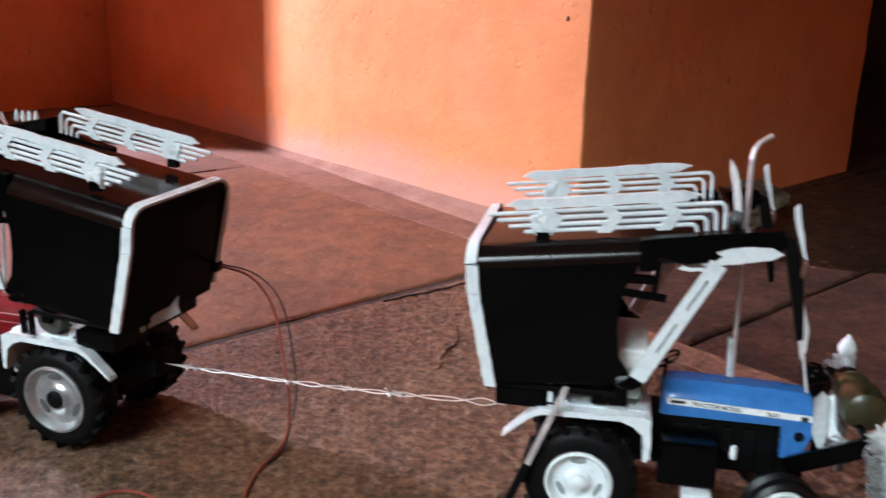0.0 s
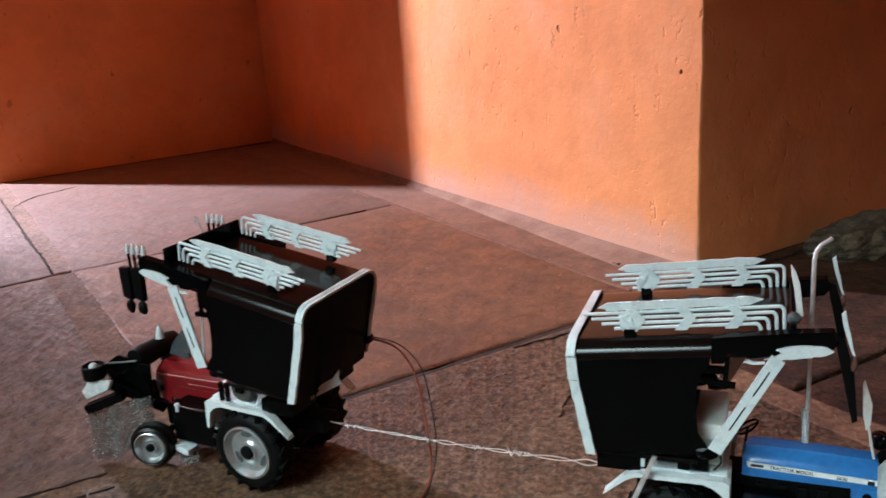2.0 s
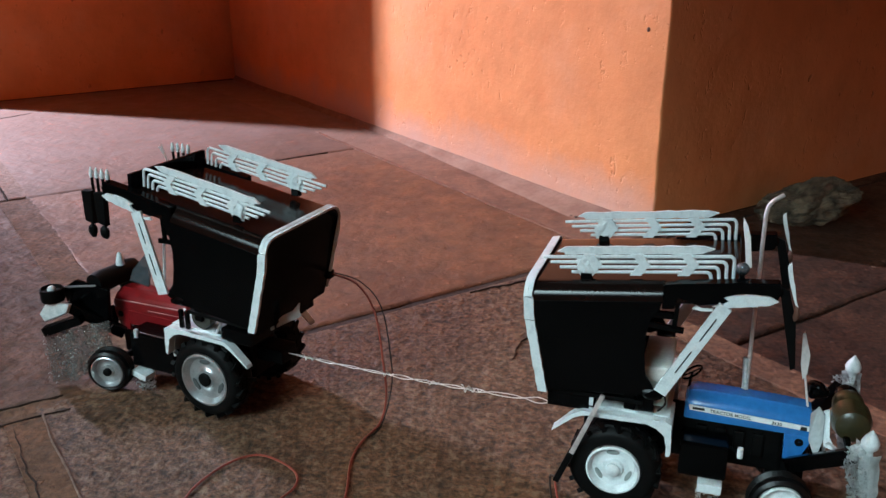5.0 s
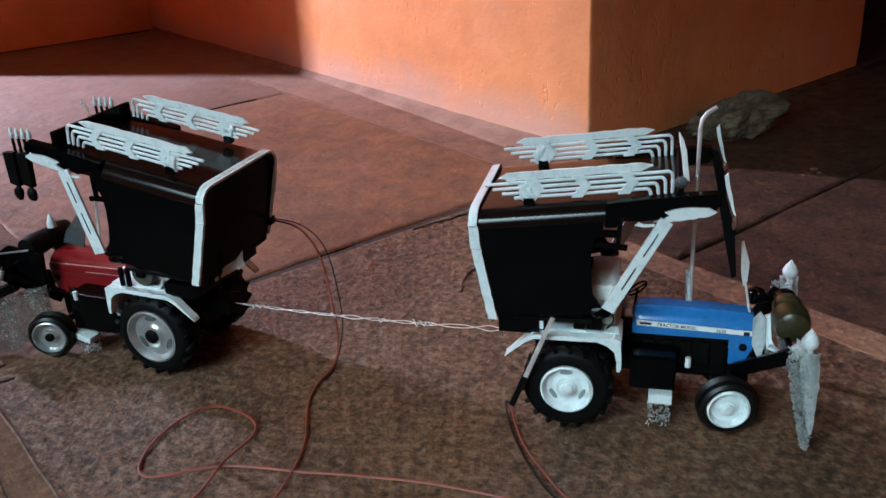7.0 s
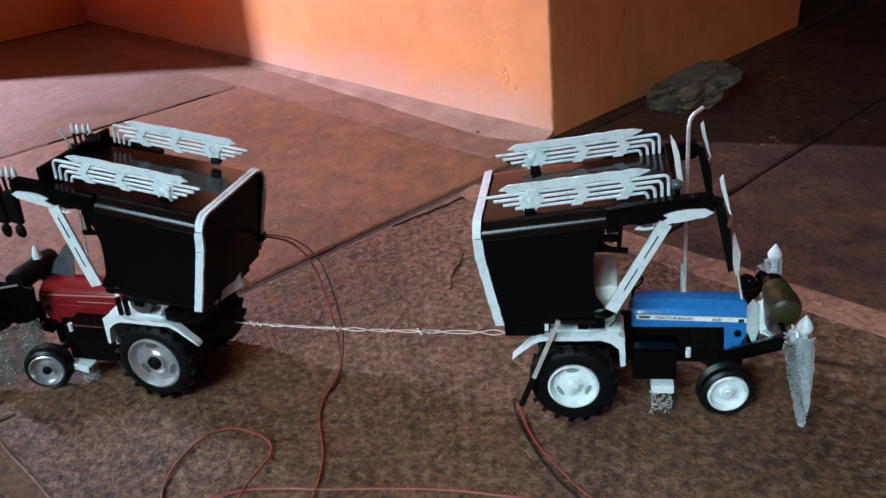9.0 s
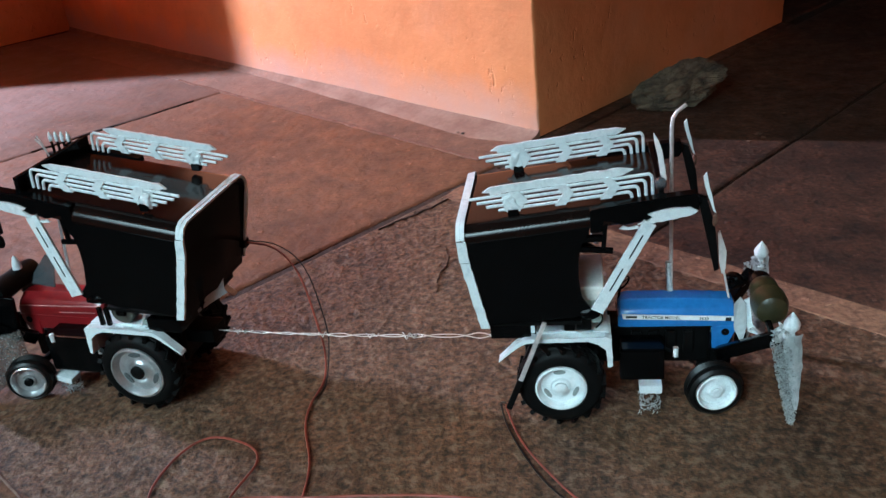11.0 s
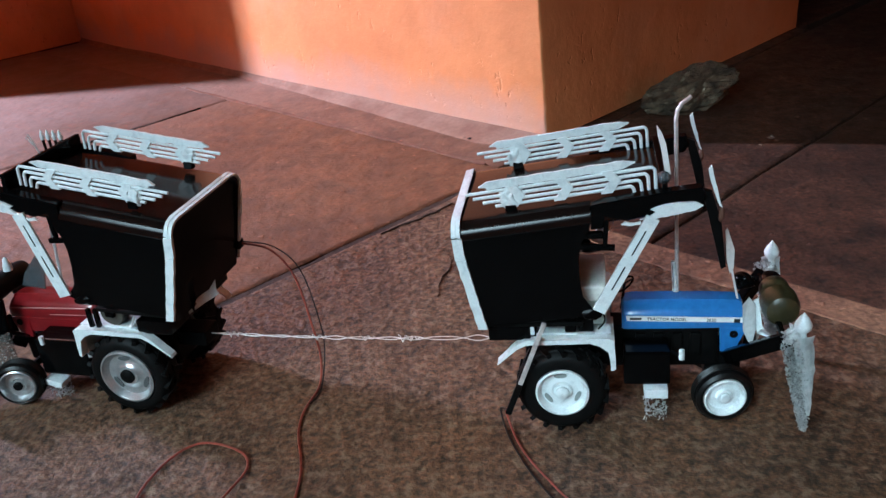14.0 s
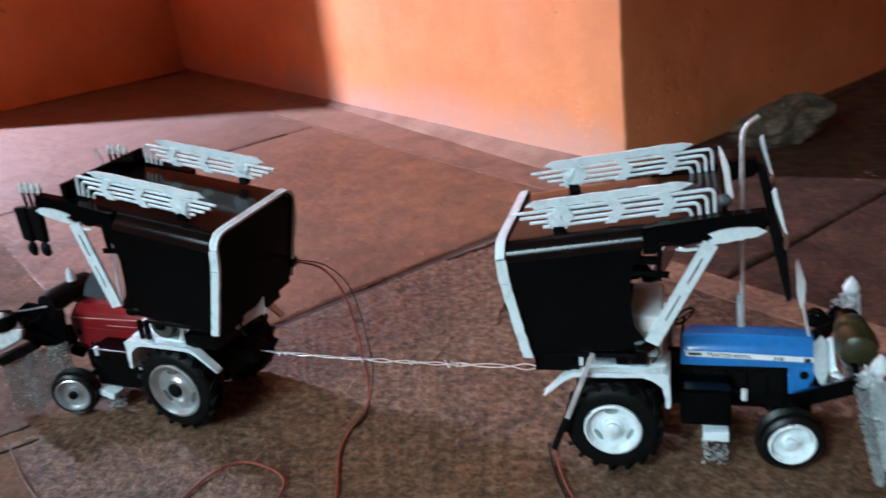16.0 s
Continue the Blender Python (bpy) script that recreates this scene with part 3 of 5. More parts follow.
def roof_rail(tractor, y, jag):
    """White lattice on the roof: a ragged plank over four thin rods that turn down in front, tied by chevrons."""
    rnd = random.Random(jag)
    Z = lambda x, h: roof_z(x) + 0.0035 + h
    t = 0.0011
    top, low = [], []
    n = 16
    for i in range(n + 1):
        x = -0.047 + 0.096 * i / n
        top.append((x, Z(x, 0.0208 + rnd.uniform(-0.0004, 0.0004))))
        low.append((x, Z(x, 0.0150 + rnd.uniform(-0.0004, 0.0004))))
    outline = [(-0.053, Z(-0.053, 0.0175))] + top + [(0.057, Z(0.057, 0.0185))] + low[::-1] + [(-0.0475, Z(-0.0475, 0.0166))]
    rail = part("roof_rail", side_plate(outline, y - t, y + t), M_WHITE, tractor, "white painted lattice rail on the roof")
    for k, (xr, xf, h) in enumerate(((-0.063, 0.0705, 0.0130), (-0.0575, 0.0658, 0.0090), (-0.0505, 0.0610, 0.0050), (-0.0415, 0.0560, 0.0012))):
        bend = min(0.0042, h + 0.0026)
        pts = [(xr, y, Z(xr, h)), (xf - bend, y, Z(xf - bend, h))]
        pts += [(xf - bend + bend * math.sin(a), y, Z(xf, h) - bend + bend * math.cos(a)) for a in (0.4, 0.8, 1.2, 1.57)]
        pts.append((xf + 0.0005, y, roof_z(xf) - 0.0004))
        part("rod", tube(pts, 0.00128, 7), M_WHITE, rail, smooth=True)
    for cx in (-0.026, 0.008, 0.041):
        w, p = 0.0075, 0.0062
        ch = [(cx - w, Z(cx - w, -0.001)), (cx + 0.0005, Z(cx, -0.001)), (cx + p, Z(cx + p, 0.0072)), (cx, Z(cx, 0.0155)), (cx - w, Z(cx - w, 0.0155)), (cx - w + p, Z(cx, 0.0072))]
        part("chevron", side_plate(ch, y - 0.0019, y + 0.0019), M_WHITE, rail)
    part("flower", blob((-0.032, y, Z(-0.032, 0.006)), 0.0068, (0.95, 0.5, 1.2), 0.6, 240, 3, seed=jag), M_WHITE, rail, "crumpled white paint blob")
    part("foot", cube(-0.0345, -0.0265, y - 0.003, y + 0.003, roof_z(-0.03) - 0.002, roof_z(-0.03) + 0.0045, bevel=0.0006), M_BLACK, rail)
    return rail


def moved(tractor, before, m):
    for ob in tractor.children:
        if ob not in before:
            ob.matrix_basis = m


def canopy(tractor, near, front=0.0, strut_x=(0.0295, 0.068), lip=0.0055, strut_w=0.0098):
    """The boxy black cab: roof sheet, two side panels with rounded shoulders, back panel, front arms. near: the side that looks at the room."""
    hw, r = 0.0575, 0.013
    # side panels with their concave front edge
    for s in (-1, 1):
        xz = [(-0.072, roof_z(-0.072) - 0.0128), (-0.0590, 0.0995), (-0.020, 0.1035), (0.012, 0.1060), (0.026, 0.1115), (0.024, 0.116), (0.0185, 0.124),
              (0.0165, 0.140), (0.0165, 0.155), (0.019, 0.168), (0.0245, 0.177), (0.0255, roof_z(0.0255) - 0.0128)]
        xz = [(x + (front if x > 0 else 0), z) for x, z in xz]
        part("side_panel", side_plate(xz, s * 0.0572, s * 0.0553, 0.0003), M_BLACK, tractor, "glossy black plastic side panel")
    bm = bmesh.new()
    xs = [-0.0722 + 0.15 * i / 12 for i in range(13)]
    prof = [(-hw, -0.0126)] + [(-hw + r - r * math.cos(a), -r + r * math.sin(a)) for a in (0.25, 0.55, 0.85, 1.2, 1.57)]
    prof = prof + [(-y, z) for y, z in prof[::-1]]
    inner = [(y * 0.965, z - 0.0018) for y, z in prof[::-1]]
    loop = prof + inner
    rows = [[bm.verts.new((x, y, roof_z(x) + z)) for y, z in loop] for x in xs]
    for a, b in zip(rows, rows[1:]):
        for k in range(len(loop)):
            bm.faces.new((a[k], a[(k + 1) % len(loop)], b[(k + 1) % len(loop)], b[k]))
    for row in (rows[0], rows[-1]):
        half = len(prof)
        for k in range(half - 1):
            bm.faces.new((row[k], row[k + 1], row[2 * half - 2 - k], row[2 * half - 1 - k]))
    part("roof", bm, M_ROOF, tractor, "black roof sheet with rounded shoulders", smooth=True)
    # back panel, bulging slightly
    bm = bmesh.new()
    g = []
    for i in range(9):
        row = []
        for j in range(9):
            y = -0.0548 + 0.1096 * i / 8
            k = j / 8
            bulge = 0.003 * math.sin(math.pi * i / 8) * math.sin(math.pi * k)
            zt = roof_z(-0.07) - 0.003 - (0.010 if i in (0, 8) else 0.0)
            row.append(bm.verts.new((-0.0705 + 0.0125 * (1 - k) - bulge, y, 0.093 + (zt - 0.093) * k)))
        g.append(row)
    for i in range(8):
        for j in range(8):
            bm.faces.new((g[i][j], g[i + 1][j], g[i + 1][j + 1], g[i][j + 1]))
    bmesh.ops.solidify(bm, geom=bm.faces[:], thickness=0.0018)
    part("back_panel", bm, M_BLACK, tractor, "glossy black plastic back panel", smooth=True)
    # white trim strips round the back edge
    for s in (-1, 1):
        top, mid, low = roof_z(-0.072) - 0.0095, 0.157, 0.0985
        part("trim_strip", side_plate(ragged([(-0.0738, top), (-0.0665, top), (-0.0648, mid), (-0.0722, mid)], 1, 0.0008), s * 0.0562, s * 0.0592), M_WHITE, tractor, "brushed white trim strip")
        part("trim_strip", side_plate(ragged([(-0.0720, mid - 0.0008), (-0.0646, mid - 0.0008), (-0.0532, low), (-0.0602, low)], 2, 0.0009), s * 0.0562, s * 0.0592), M_WHITE, tractor, "brushed white trim strip")
    bm = bmesh.new()
    arc = [(-0.059, -0.0095)] + [(-0.059 + 0.0135 - 0.0135 * math.cos(a), -0.0115 + 0.0135 * math.sin(a)) for a in (0.3, 0.7, 1.1, 1.57)]
    arc = arc + [(-y, z) for y, z in arc[::-1]]
    for x0, x1, lift in ((-0.0738, -0.0705, 0.0), (-0.0703, -0.0672, 0.0003)):
        a = [[bm.verts.new((x, y * k, roof_z(x) + z + dz + lift)) for y, z in arc] for x, k, dz in ((x0, 1, 0.0006), (x1, 1, 0.0006), (x1, 0.975, -0.0012), (x0, 0.975, -0.0012))]
        for p, q in zip(a, a[1:] + a[:1]):
            for k in range(len(arc) - 1):
                bm.faces.new((p[k], p[k + 1], q[k + 1], q[k]))
    part("trim_strip", bm, M_WHITE, tractor, "brushed white trim strip over the roof edge", smooth=True)
    # raised front lip
    part("front_lip", cube(0.0745, 0.0785, -0.05, 0.05, roof_z(0.075) - 0.004, roof_z(0.075) + lip, bevel=0.0008), M_BLACK, tractor)
    # front arms, white spear heads on them, struts
    for s in (-1, 1):
        arm = side_plate([(0.0255, 0.1775), (0.034, 0.1785), (0.036, 0.187), (0.050, 0.1835), (0.070, 0.188), (0.100, 0.1935), (0.1035, 0.200), (0.101, 0.2065), (0.076, 0.204), (0.033, 0.1975), (0.0255, 0.196)], s * 0.0475, s * 0.0575, 0.0008)
        part("front_arm", arm, M_BLACK, tractor, "black arm that carries the roof front")
        spear = [(0.059, 0.1850), (0.0655, 0.1868), (0.0700, 0.1905), (0.0665, 0.1925), (0.0725, 0.1948), (0.083, 0.1968), (0.0958, 0.1970), (0.1014, 0.1942), (0.0965, 0.1910), (0.083, 0.1880), (0.070, 0.1855)]
        part("spear_head", side_plate(ragged(spear, 3, 0.0006, 0.003), s * 0.0572, s * 0.0592), M_WHITE, tractor, "white painted spear head")
        tip = [(0.046, 0.1815), (0.049, 0.1838), (0.0525, 0.1825), (0.060, 0.1832), (0.060, 0.1815), (0.0525, 0.1805)]
        part("spear_tail", side_plate(tip, s * 0.0572, s * 0.0588), M_WHITE, tractor)
        strut = part("strut", bar((strut_x[0], s * 0.0583, 0.1125), (strut_x[1], s * 0.0583, 0.186), strut_w, 0.0024, bevel=0.0004), M_WHITE, tractor, "white painted slanting strut")
        for k in (0.25, 0.62):
            p = Vector((strut_x[0], s * 0.0598, 0.1125)).lerp(Vector((strut_x[1], s * 0.0598, 0.186)), k)
            q = Vector((strut_x[0], s * 0.0598, 0.1125)).lerp(Vector((strut_x[1], s * 0.0598, 0.186)), k + 0.25)
            part("groove", bar(p, q, 0.0007, 0.0006), M_MATT, strut)
        part("strut_foot", blob((0.024, s * 0.0555, 0.1085), 0.0055, (1.5, 0.7, 0.9), 0.4, 200, 2, seed=3 + s), M_BLACK, tractor)
        part("arm_bracket", bar((0.0365, s * 0.0555, 0.186), (0.0350, s * 0.0555, 0.163), 0.0034, 0.003, bevel=0.0005), M_BLACK, tractor)
        part("arm_bracket", bar((0.0175, s * 0.0555, 0.1645), (0.0420, s * 0.0555, 0.1625), 0.0042, 0.003, bevel=0.0005), M_BLACK, tractor)
        part("clip", cube(0.020, 0.034, s * 0.052, s * 0.0565, 0.170, 0.175, bevel=0.0008), M_BLACK, tractor)
    # legs between cab and fender
    for s in (-1, 1):
        part("cab_leg", cube(0.004, 0.0125, s * 0.041, s * 0.050, 0.0895, 0.106, bevel=0.0012), M_BLACK, tractor)
    part("cab_floor", cube(-0.055, 0.018, -0.052, 0.052, 0.096, 0.0995, bevel=0.0005), M_MATT, tractor)


def chassis(tractor, paint, paint_label, step=(0.0, 0.0), tank_to=(0.083, 0.035)):
    hood = []
    w = 0.0165
    bm = bmesh.new()
    sec = [(-w, 0.0715), (-w - 0.0006, 0.079), (-w + 0.0005, 0.0835), (-w + 0.004, 0.0885), (-0.008, 0.0905), (-0.0065, 0.0925), (0, 0.0932)]
    sec = sec + [(-y, z) for y, z in sec[-2::-1]]
    rows = []
    for x, ky, kz in ((0.0475, 0.9, 0.965), (0.0495, 0.98, 0.99), (0.056, 1, 1), (0.08, 1, 1), (0.11, 1, 0.995), (0.134, 0.99, 0.985), (0.139, 0.96, 0.97), (0.1415, 0.88, 0.93)):
        rows.append([bm.verts.new((x, y * ky, 0.0715 + (z - 0.0715) * (1 + (kz - 1) * 6))) for y, z in sec])
    for a, b in zip(rows, rows[1:]):
        for k in range(len(sec) - 1):
            bm.faces.new((a[k], a[k + 1], b[k + 1], b[k]))
    bm.faces.new(rows[0][::-1])
    bm.faces.new(rows[-1])
    bm.faces.new([r[0] for r in rows] + [r[-1] for r in rows[::-1]])
    hood = part("hood", bm, paint, tractor, paint_label, smooth=True)
    for s in (-1, 1):
        cheek = part("front_cheek", side_plate([(0.1215, 0.0713), (0.1225, 0.0495), (0.1335, 0.0495), (0.1405, 0.066), (0.1405, 0.0713)], s * 0.0128, s * 0.0162, 0.0005), paint, tractor)
        part("lamp_hole", lathe([(0.0032, 0), (0.0032, 0.0008), (0.0004, 0.0008), (0.0004, 0)], pose(0.1325, s * 0.0160, 0.0655) @ Matrix.Rotation(radians(-90 * s), 4, "X"), 18), M_MATT, cheek, "round black lamp hole")
    part("engine", cube(0.020, 0.122, -0.0125, 0.0125, 0.034, 0.0712, bevel=0.003), M_MATT, tractor, "matt black engine block")
    for i in range(4):
        part("engine_fin", cube(0.058 + i * 0.014, 0.066 + i * 0.014, -0.0155, 0.0155, 0.046, 0.066, bevel=0.001), M_MATT, tractor)
    part("gearbox", cube(-0.030, 0.022, -0.018, 0.018, 0.030, 0.072, bevel=0.004), M_MATT, tractor)
    part("rear_axle", tube([(0, -0.032, 0.0365), (0, 0.032, 0.0365)], 0.008, 14), M_MATT, tractor)
    part("front_axle", tube([(0.124, -0.033, 0.0245), (0.124, 0.033, 0.0245)], 0.0035, 10), M_MATT, tractor)
    part("axle_bracket", cube(0.112, 0.140, -0.009, 0.009, 0.020, 0.050, bevel=0.002), M_MATT, tractor)
    for s in (-1, 1):
        tank = part("side_tank", cube(0.0475, tank_to[0], s * 0.016, s * 0.040, tank_to[1], 0.064, bevel=0.002), M_BLACK, tractor, "black box between the wheels")
        box_ = part("step_box", cube(0.0630 + step[0], 0.0810 + step[0], s * 0.030, s * 0.044, 0.0245 + step[1], 0.0322 + step[1] - 0.1 * step[0], bevel=0.0008, m=pose(0.0715 + step[0], 0, 0.028, 0, -700 * step[0], 0) @ pose(-0.0715 - step[0], 0, -0.028)), M_WHITE, tractor, "small white step box")
        low = 0.003 + max(0.0, step[1]) * 0.4
        bm = flakes(110, 5 + s, lambda rnd: Vector((step[0] + rnd.uniform(0.0625, 0.0805), s * rnd.uniform(0.032, 0.0435), rnd.uniform(low, 0.0225 + step[1]))), 0.002, 0.005, 0.0007)
        tagged(part("tinsel", bm, M_TINSEL, box_, "glittering silver tinsel fringe"), kind="stuff")
        part("valve", tube([(0.091, s * 0.040, 0.0585), (0.091, s * 0.040, 0.0665)], 0.0022, 10), M_WHITE, tractor)
        part("valve_arm", tube([(0.083, s * 0.030, 0.060), (0.091, s * 0.040, 0.0605)], 0.0014, 6), M_MATT, tractor)
    # steering wheel
    ring = [(0.0085 * math.cos(a), 0.0085 * math.sin(a), 0) for a in [2 * math.pi * k / 18 for k in range(19)]]
    sm = pose(0.0501, 0, 0.1031, 0, -35, 0)
    sw = part("steering_wheel", tube([sm @ Vector(p) for p in ring], 0.0009, 6), M_BLACK, tractor)
    part("column", tube([sm @ Vector((0, 0, 0)), (0.048, 0, 0.080)], 0.0012, 6), M_BLACK, sw)
    part("spoke", tube([sm @ Vector((-0.0073, 0, 0)), sm @ Vector((0.0073, 0, 0))], 0.0007, 6), M_BLACK, sw)
    # front arms of the bumper
    for s in (-1, 1):
        part("bumper_arm", bar((0.127, s * 0.020, 0.047), (0.165, s * 0.052, 0.083), 0.0085, 0.011, side=(0, 0, 1), bevel=0.0012), M_BLACK, tractor, "black bumper arm")
        part("front_bracket", side_plate([(0.1395, 0.0450), (0.1480, 0.0480), (0.1490, 0.0640), (0.1455, 0.0720), (0.1410, 0.0700)], s * 0.0130, s * 0.0185, 0.0006), M_BLACK, tractor)
    part("bumper_bar", tube([(0.162, -0.054, 0.083), (0.162, 0.054, 0.083)], 0.0026, 8), M_BLACK, tractor)


def fender(tractor, s, long_tail):
    """White mudguard: a flat top, a skirt down in front and a kicked tail."""
    tail = -0.050 if long_tail else -0.048
    shell = [(tail, 0.0655), (-0.034, 0.0805), (-0.027, 0.0845), (0.036, 0.0862), (0.0405, 0.084), (0.0415, 0.059), (0.039, 0.058), (0.036, 0.074), (0.030, 0.0795), (0.022, 0.082), (-0.026, 0.081), (-0.033, 0.0772), (tail - 0.001, 0.063)]
    top = side_plate(ragged(shell, 4, 0.0007), s * 0.0465, s * 0.0545)
    f = part("fender", top, M_WHITE, tractor, "white painted mudguard")
    part("fender_top", cube(-0.018, 0.0385, s * 0.0005, s * 0.0463, 0.0845, 0.0868, bevel=0.0006), M_WHITE, f)
    part("fender_skirt", cube(0.0375, 0.0405, s * 0.018, s * 0.0463, 0.052, 0.0843, bevel=0.0006), M_WHITE, f)
    return f


def knob(tractor, x, s, z0, z):
    """A white teardrop lamp on a bent stalk."""
    prof = [(0.0004, z + 0.0098), (0.0012, z + 0.0085), (0.0042, z + 0.0045), (0.0062, z), (0.0056, z - 0.0035), (0.0033, z - 0.006), (0.0024, z - 0.0075), (0.0004, z - 0.0075)]
    k = part("marker_lamp", lathe(prof, pose(x, s * 0.0585, 0), 18, closed=False), M_WHITE, tractor, "white teardrop marker lamp", smooth=True)
    part("stalk", tube([(x, s * 0.0585, z - 0.006), (x + 0.001, s * 0.0585, z - 0.013), (x - 0.003, s * 0.055, z0)], 0.0026, 8), M_WHITE, k)
    return k


def flakes(n, seed, place, short=0.0025, long=0.006, wide=0.0008):
    """Many short folded film strips that lie at random round the points that place(rnd) gives."""
    rnd = random.Random(seed)
    bm = bmesh.new()
    for k in range(n):
        p = place(rnd)
        d = Vector((rnd.gauss(0, 1), rnd.gauss(0, 1), rnd.gauss(0, 1) - 0.4)).normalized()
        side = d.orthogonal().normalized()
        side.rotate(Matrix.Rotation(rnd.uniform(0, 6.28), 3, d))
        side *= rnd.uniform(0.6, 1.2) * wide
        L = rnd.uniform(short, long)
        e0, e1 = p - d * L / 2, p + d * L / 2
        e0.z, e1.z = max(e0.z, 0.0012), max(e1.z, 0.0012)
        q = (e0 + e1) / 2 + side * 0.9
        vs = [bm.verts.new(v) for v in (e0 - side, e0 + side, q + side, q - side, e1 + side * 0.5, e1 - side * 0.5)]
        bm.faces.new((vs[0], vs[1], vs[2], vs[3]))
        bm.faces.new((vs[3], vs[2], vs[4], vs[5]))
    bmesh.ops.solidify(bm, geom=bm.faces[:], thickness=0.0002)
    return bm


def tinsel_tail(tractor, s, x, ztop, seed, mat, label, n=2300):
    """A hanging bunch of crinkled film that narrows to a tip near the floor, with a strip of white film down its front."""
    def place(rnd):
        t = 0.06 + 0.94 * rnd.random() ** 0.8
        r = (0.0098 * (1 - t) ** 0.75 * min(1.0, 0.45 + 3 * t) + 0.0016) * math.sqrt(rnd.random())
        a = rnd.uniform(0, 2 * math.pi)
        return Vector((x + 0.013 * t - 0.002 + r * math.cos(a), s * 0.058 + 0.8 * r * math.sin(a), ztop * (1 - t) + 0.006))
    tail = tagged(part("tinsel_tail", flakes(n, seed, place, 0.0016, 0.0045, 0.0006), mat, tractor, label), kind="stuff")
    bm = bmesh.new()
    rows = []
    for i in range(13):
        t = i / 12
        w = (0.0068 * (1 - t) ** 0.7 + 0.0009) * (1 + 0.35 * noise.noise(Vector((t * 6, seed, 1))))
        cx, cz = x + 0.0045 + 0.008 * t, ztop + 0.002 - t * ztop * 0.78
        rows.append([bm.verts.new((cx + w * a, s * (0.062 + 0.003 * (1 - t) * (1 - a * a)) + 0.0012 * noise.noise(Vector((a * 2, t * 9, seed))), cz)) for a in (-1, -0.5, 0, 0.5, 1)])
    for a, b in zip(rows, rows[1:]):
        for k in range(4):
            bm.faces.new((a[k], a[k + 1], b[k + 1], b[k]))
    bmesh.ops.solidify(bm, geom=bm.faces[:], thickness=0.0004)
    part("film_strip", bm, M_FOIL, tail, "crumpled white plastic film strip")
    return tail


def sign_bar(bm, x0, x1, z, h, y):
    return box(bm, x0, x1, y - 0.0003, y + 0.0003, z - h / 2, z + h / 2)


def lettering(tractor, parent, words, x, y, z, size, mat, slope):
    cu = bpy.data.curves.new("lettering", "FONT")
    cu.body, cu.size, cu.extrude, cu.offset, cu.align_y = words, size, 0.00015, 0.00004, "CENTER"
    ob = new("lettering", cu)
    bpy.context.view_layer.update()
    me = bpy.data.meshes.new_from_object(ob.evaluated_get(bpy.context.evaluated_depsgraph_get()))
    bpy.data.objects.remove(ob)
    me.materials.clear()
    me.materials.append(mat)
    ob = new("lettering", me)
    ob.parent = parent
    ob.matrix_basis = pose(x, y, z, 90, slope, 0)
    return ob


# ------- blue tractor
blue = thing("toy_tractor", pose(0.11295, 0.55853, 0, 0, 0, -10.41), "blue toy tractor with black canopy and white rims", "toy tractor", "toy tractors joined by a wire")
chassis(blue, M_BLUE, "glossy blue plastic hood")
canopy(blue, -1)
for s in (-1, 1):
    roof_rail(blue, s * 0.043, 11 + s)
    fender(blue, s, False)
    wheel("rear_wheel", blue, 0.0, 0.0535, s, 0.0365, 0.025, 0.0208, 0.0367, M_WHITE, 18, "black lugged rubber rear tyre")
    wheel("front_wheel", blue, 0.124, 0.043, s, 0.0242, 0.017, 0.0164, 0.0243, M_WHITE, 0, "black ribbed rubber front tyre", 9.0)
    knob(blue, 0.1725, s, 0.082, 0.0990)
    tinsel_tail(blue, s, 0.168, 0.090, 40 + s, M_TINSEL, "silver tinsel hanging from the bumper")
# sticker along the hood
for s in (-1, 1):
    st = part("sticker", side_plate([(0.0505, 0.0838), (0.0515, 0.0795), (0.1385, 0.0765), (0.1392, 0.0805)], s * 0.0166, s * 0.0175), M_LABEL, blue, "white sticker strip with black print")
    if s < 0:
        lettering(blue, st, "TRACTOR MODEL", 0.0665, -0.0176, 0.0809, 0.0037, M_INK, 2.0)
        lettering(blue, st, "3630", 0.1115, -0.0176, 0.0791, 0.0037, M_INK, 2.0)
        part("print_mark", sign_bar(bmesh.new(), 0.0535, 0.0625, 0.0814, 0.0018, -0.0176), M_INK, st)
        part("print_mark", cube(0.132, 0.1365, -0.0179, -0.0173, 0.0768, 0.0798), M_INK, st)
# seat
seat = part("seat", cube(0.0150, 0.0352, -0.040, 0.014, 0.0905, 0.1130, bevel=0.0015), M_SEAT, blue, "pale green plastic seat")
part("backrest", cube(0.0140, 0.0358, -0.041, 0.015, 0.1110, 0.1235, bevel=0.002), M_CREAM, seat, "cream coloured top of the seat")
# exhaust rod with its hooked top and a glittering sleeve
rod = part("exhaust_rod", tube([(0.0915, 0.006, 0.088), (0.0895, 0.013, 0.2325), (0.0905, 0.0145, 0.2385), (0.0935, 0.0165, 0.2425), (0.1005, 0.019, 0.247)], 0.0016, 10), M_STEEL, blue, "bent bright metal exhaust rod")
part("sleeve", tube([(0.0906, 0.006, 0.090), (0.0890, 0.008, 0.118)], 0.0026, 9), M_TINSEL, rod, "glittering silver sleeve")
# leaf, glass bead and visor slats at the roof front
part("roof_leaf", slab_of([(0.0792, -0.022, 0.2020), (0.0832, -0.022, 0.2030), (0.0815, -0.020, 0.2140), (0.0800, -0.018, 0.2240), (0.0772, -0.016, 0.2320), (0.0735, -0.014, 0.2375), (0.0742, -0.015, 0.2300), (0.0765, -0.018, 0.2200)], (0, 0.0016, 0), 0.0003), M_LEAF, blue, "thin white upright leaf")
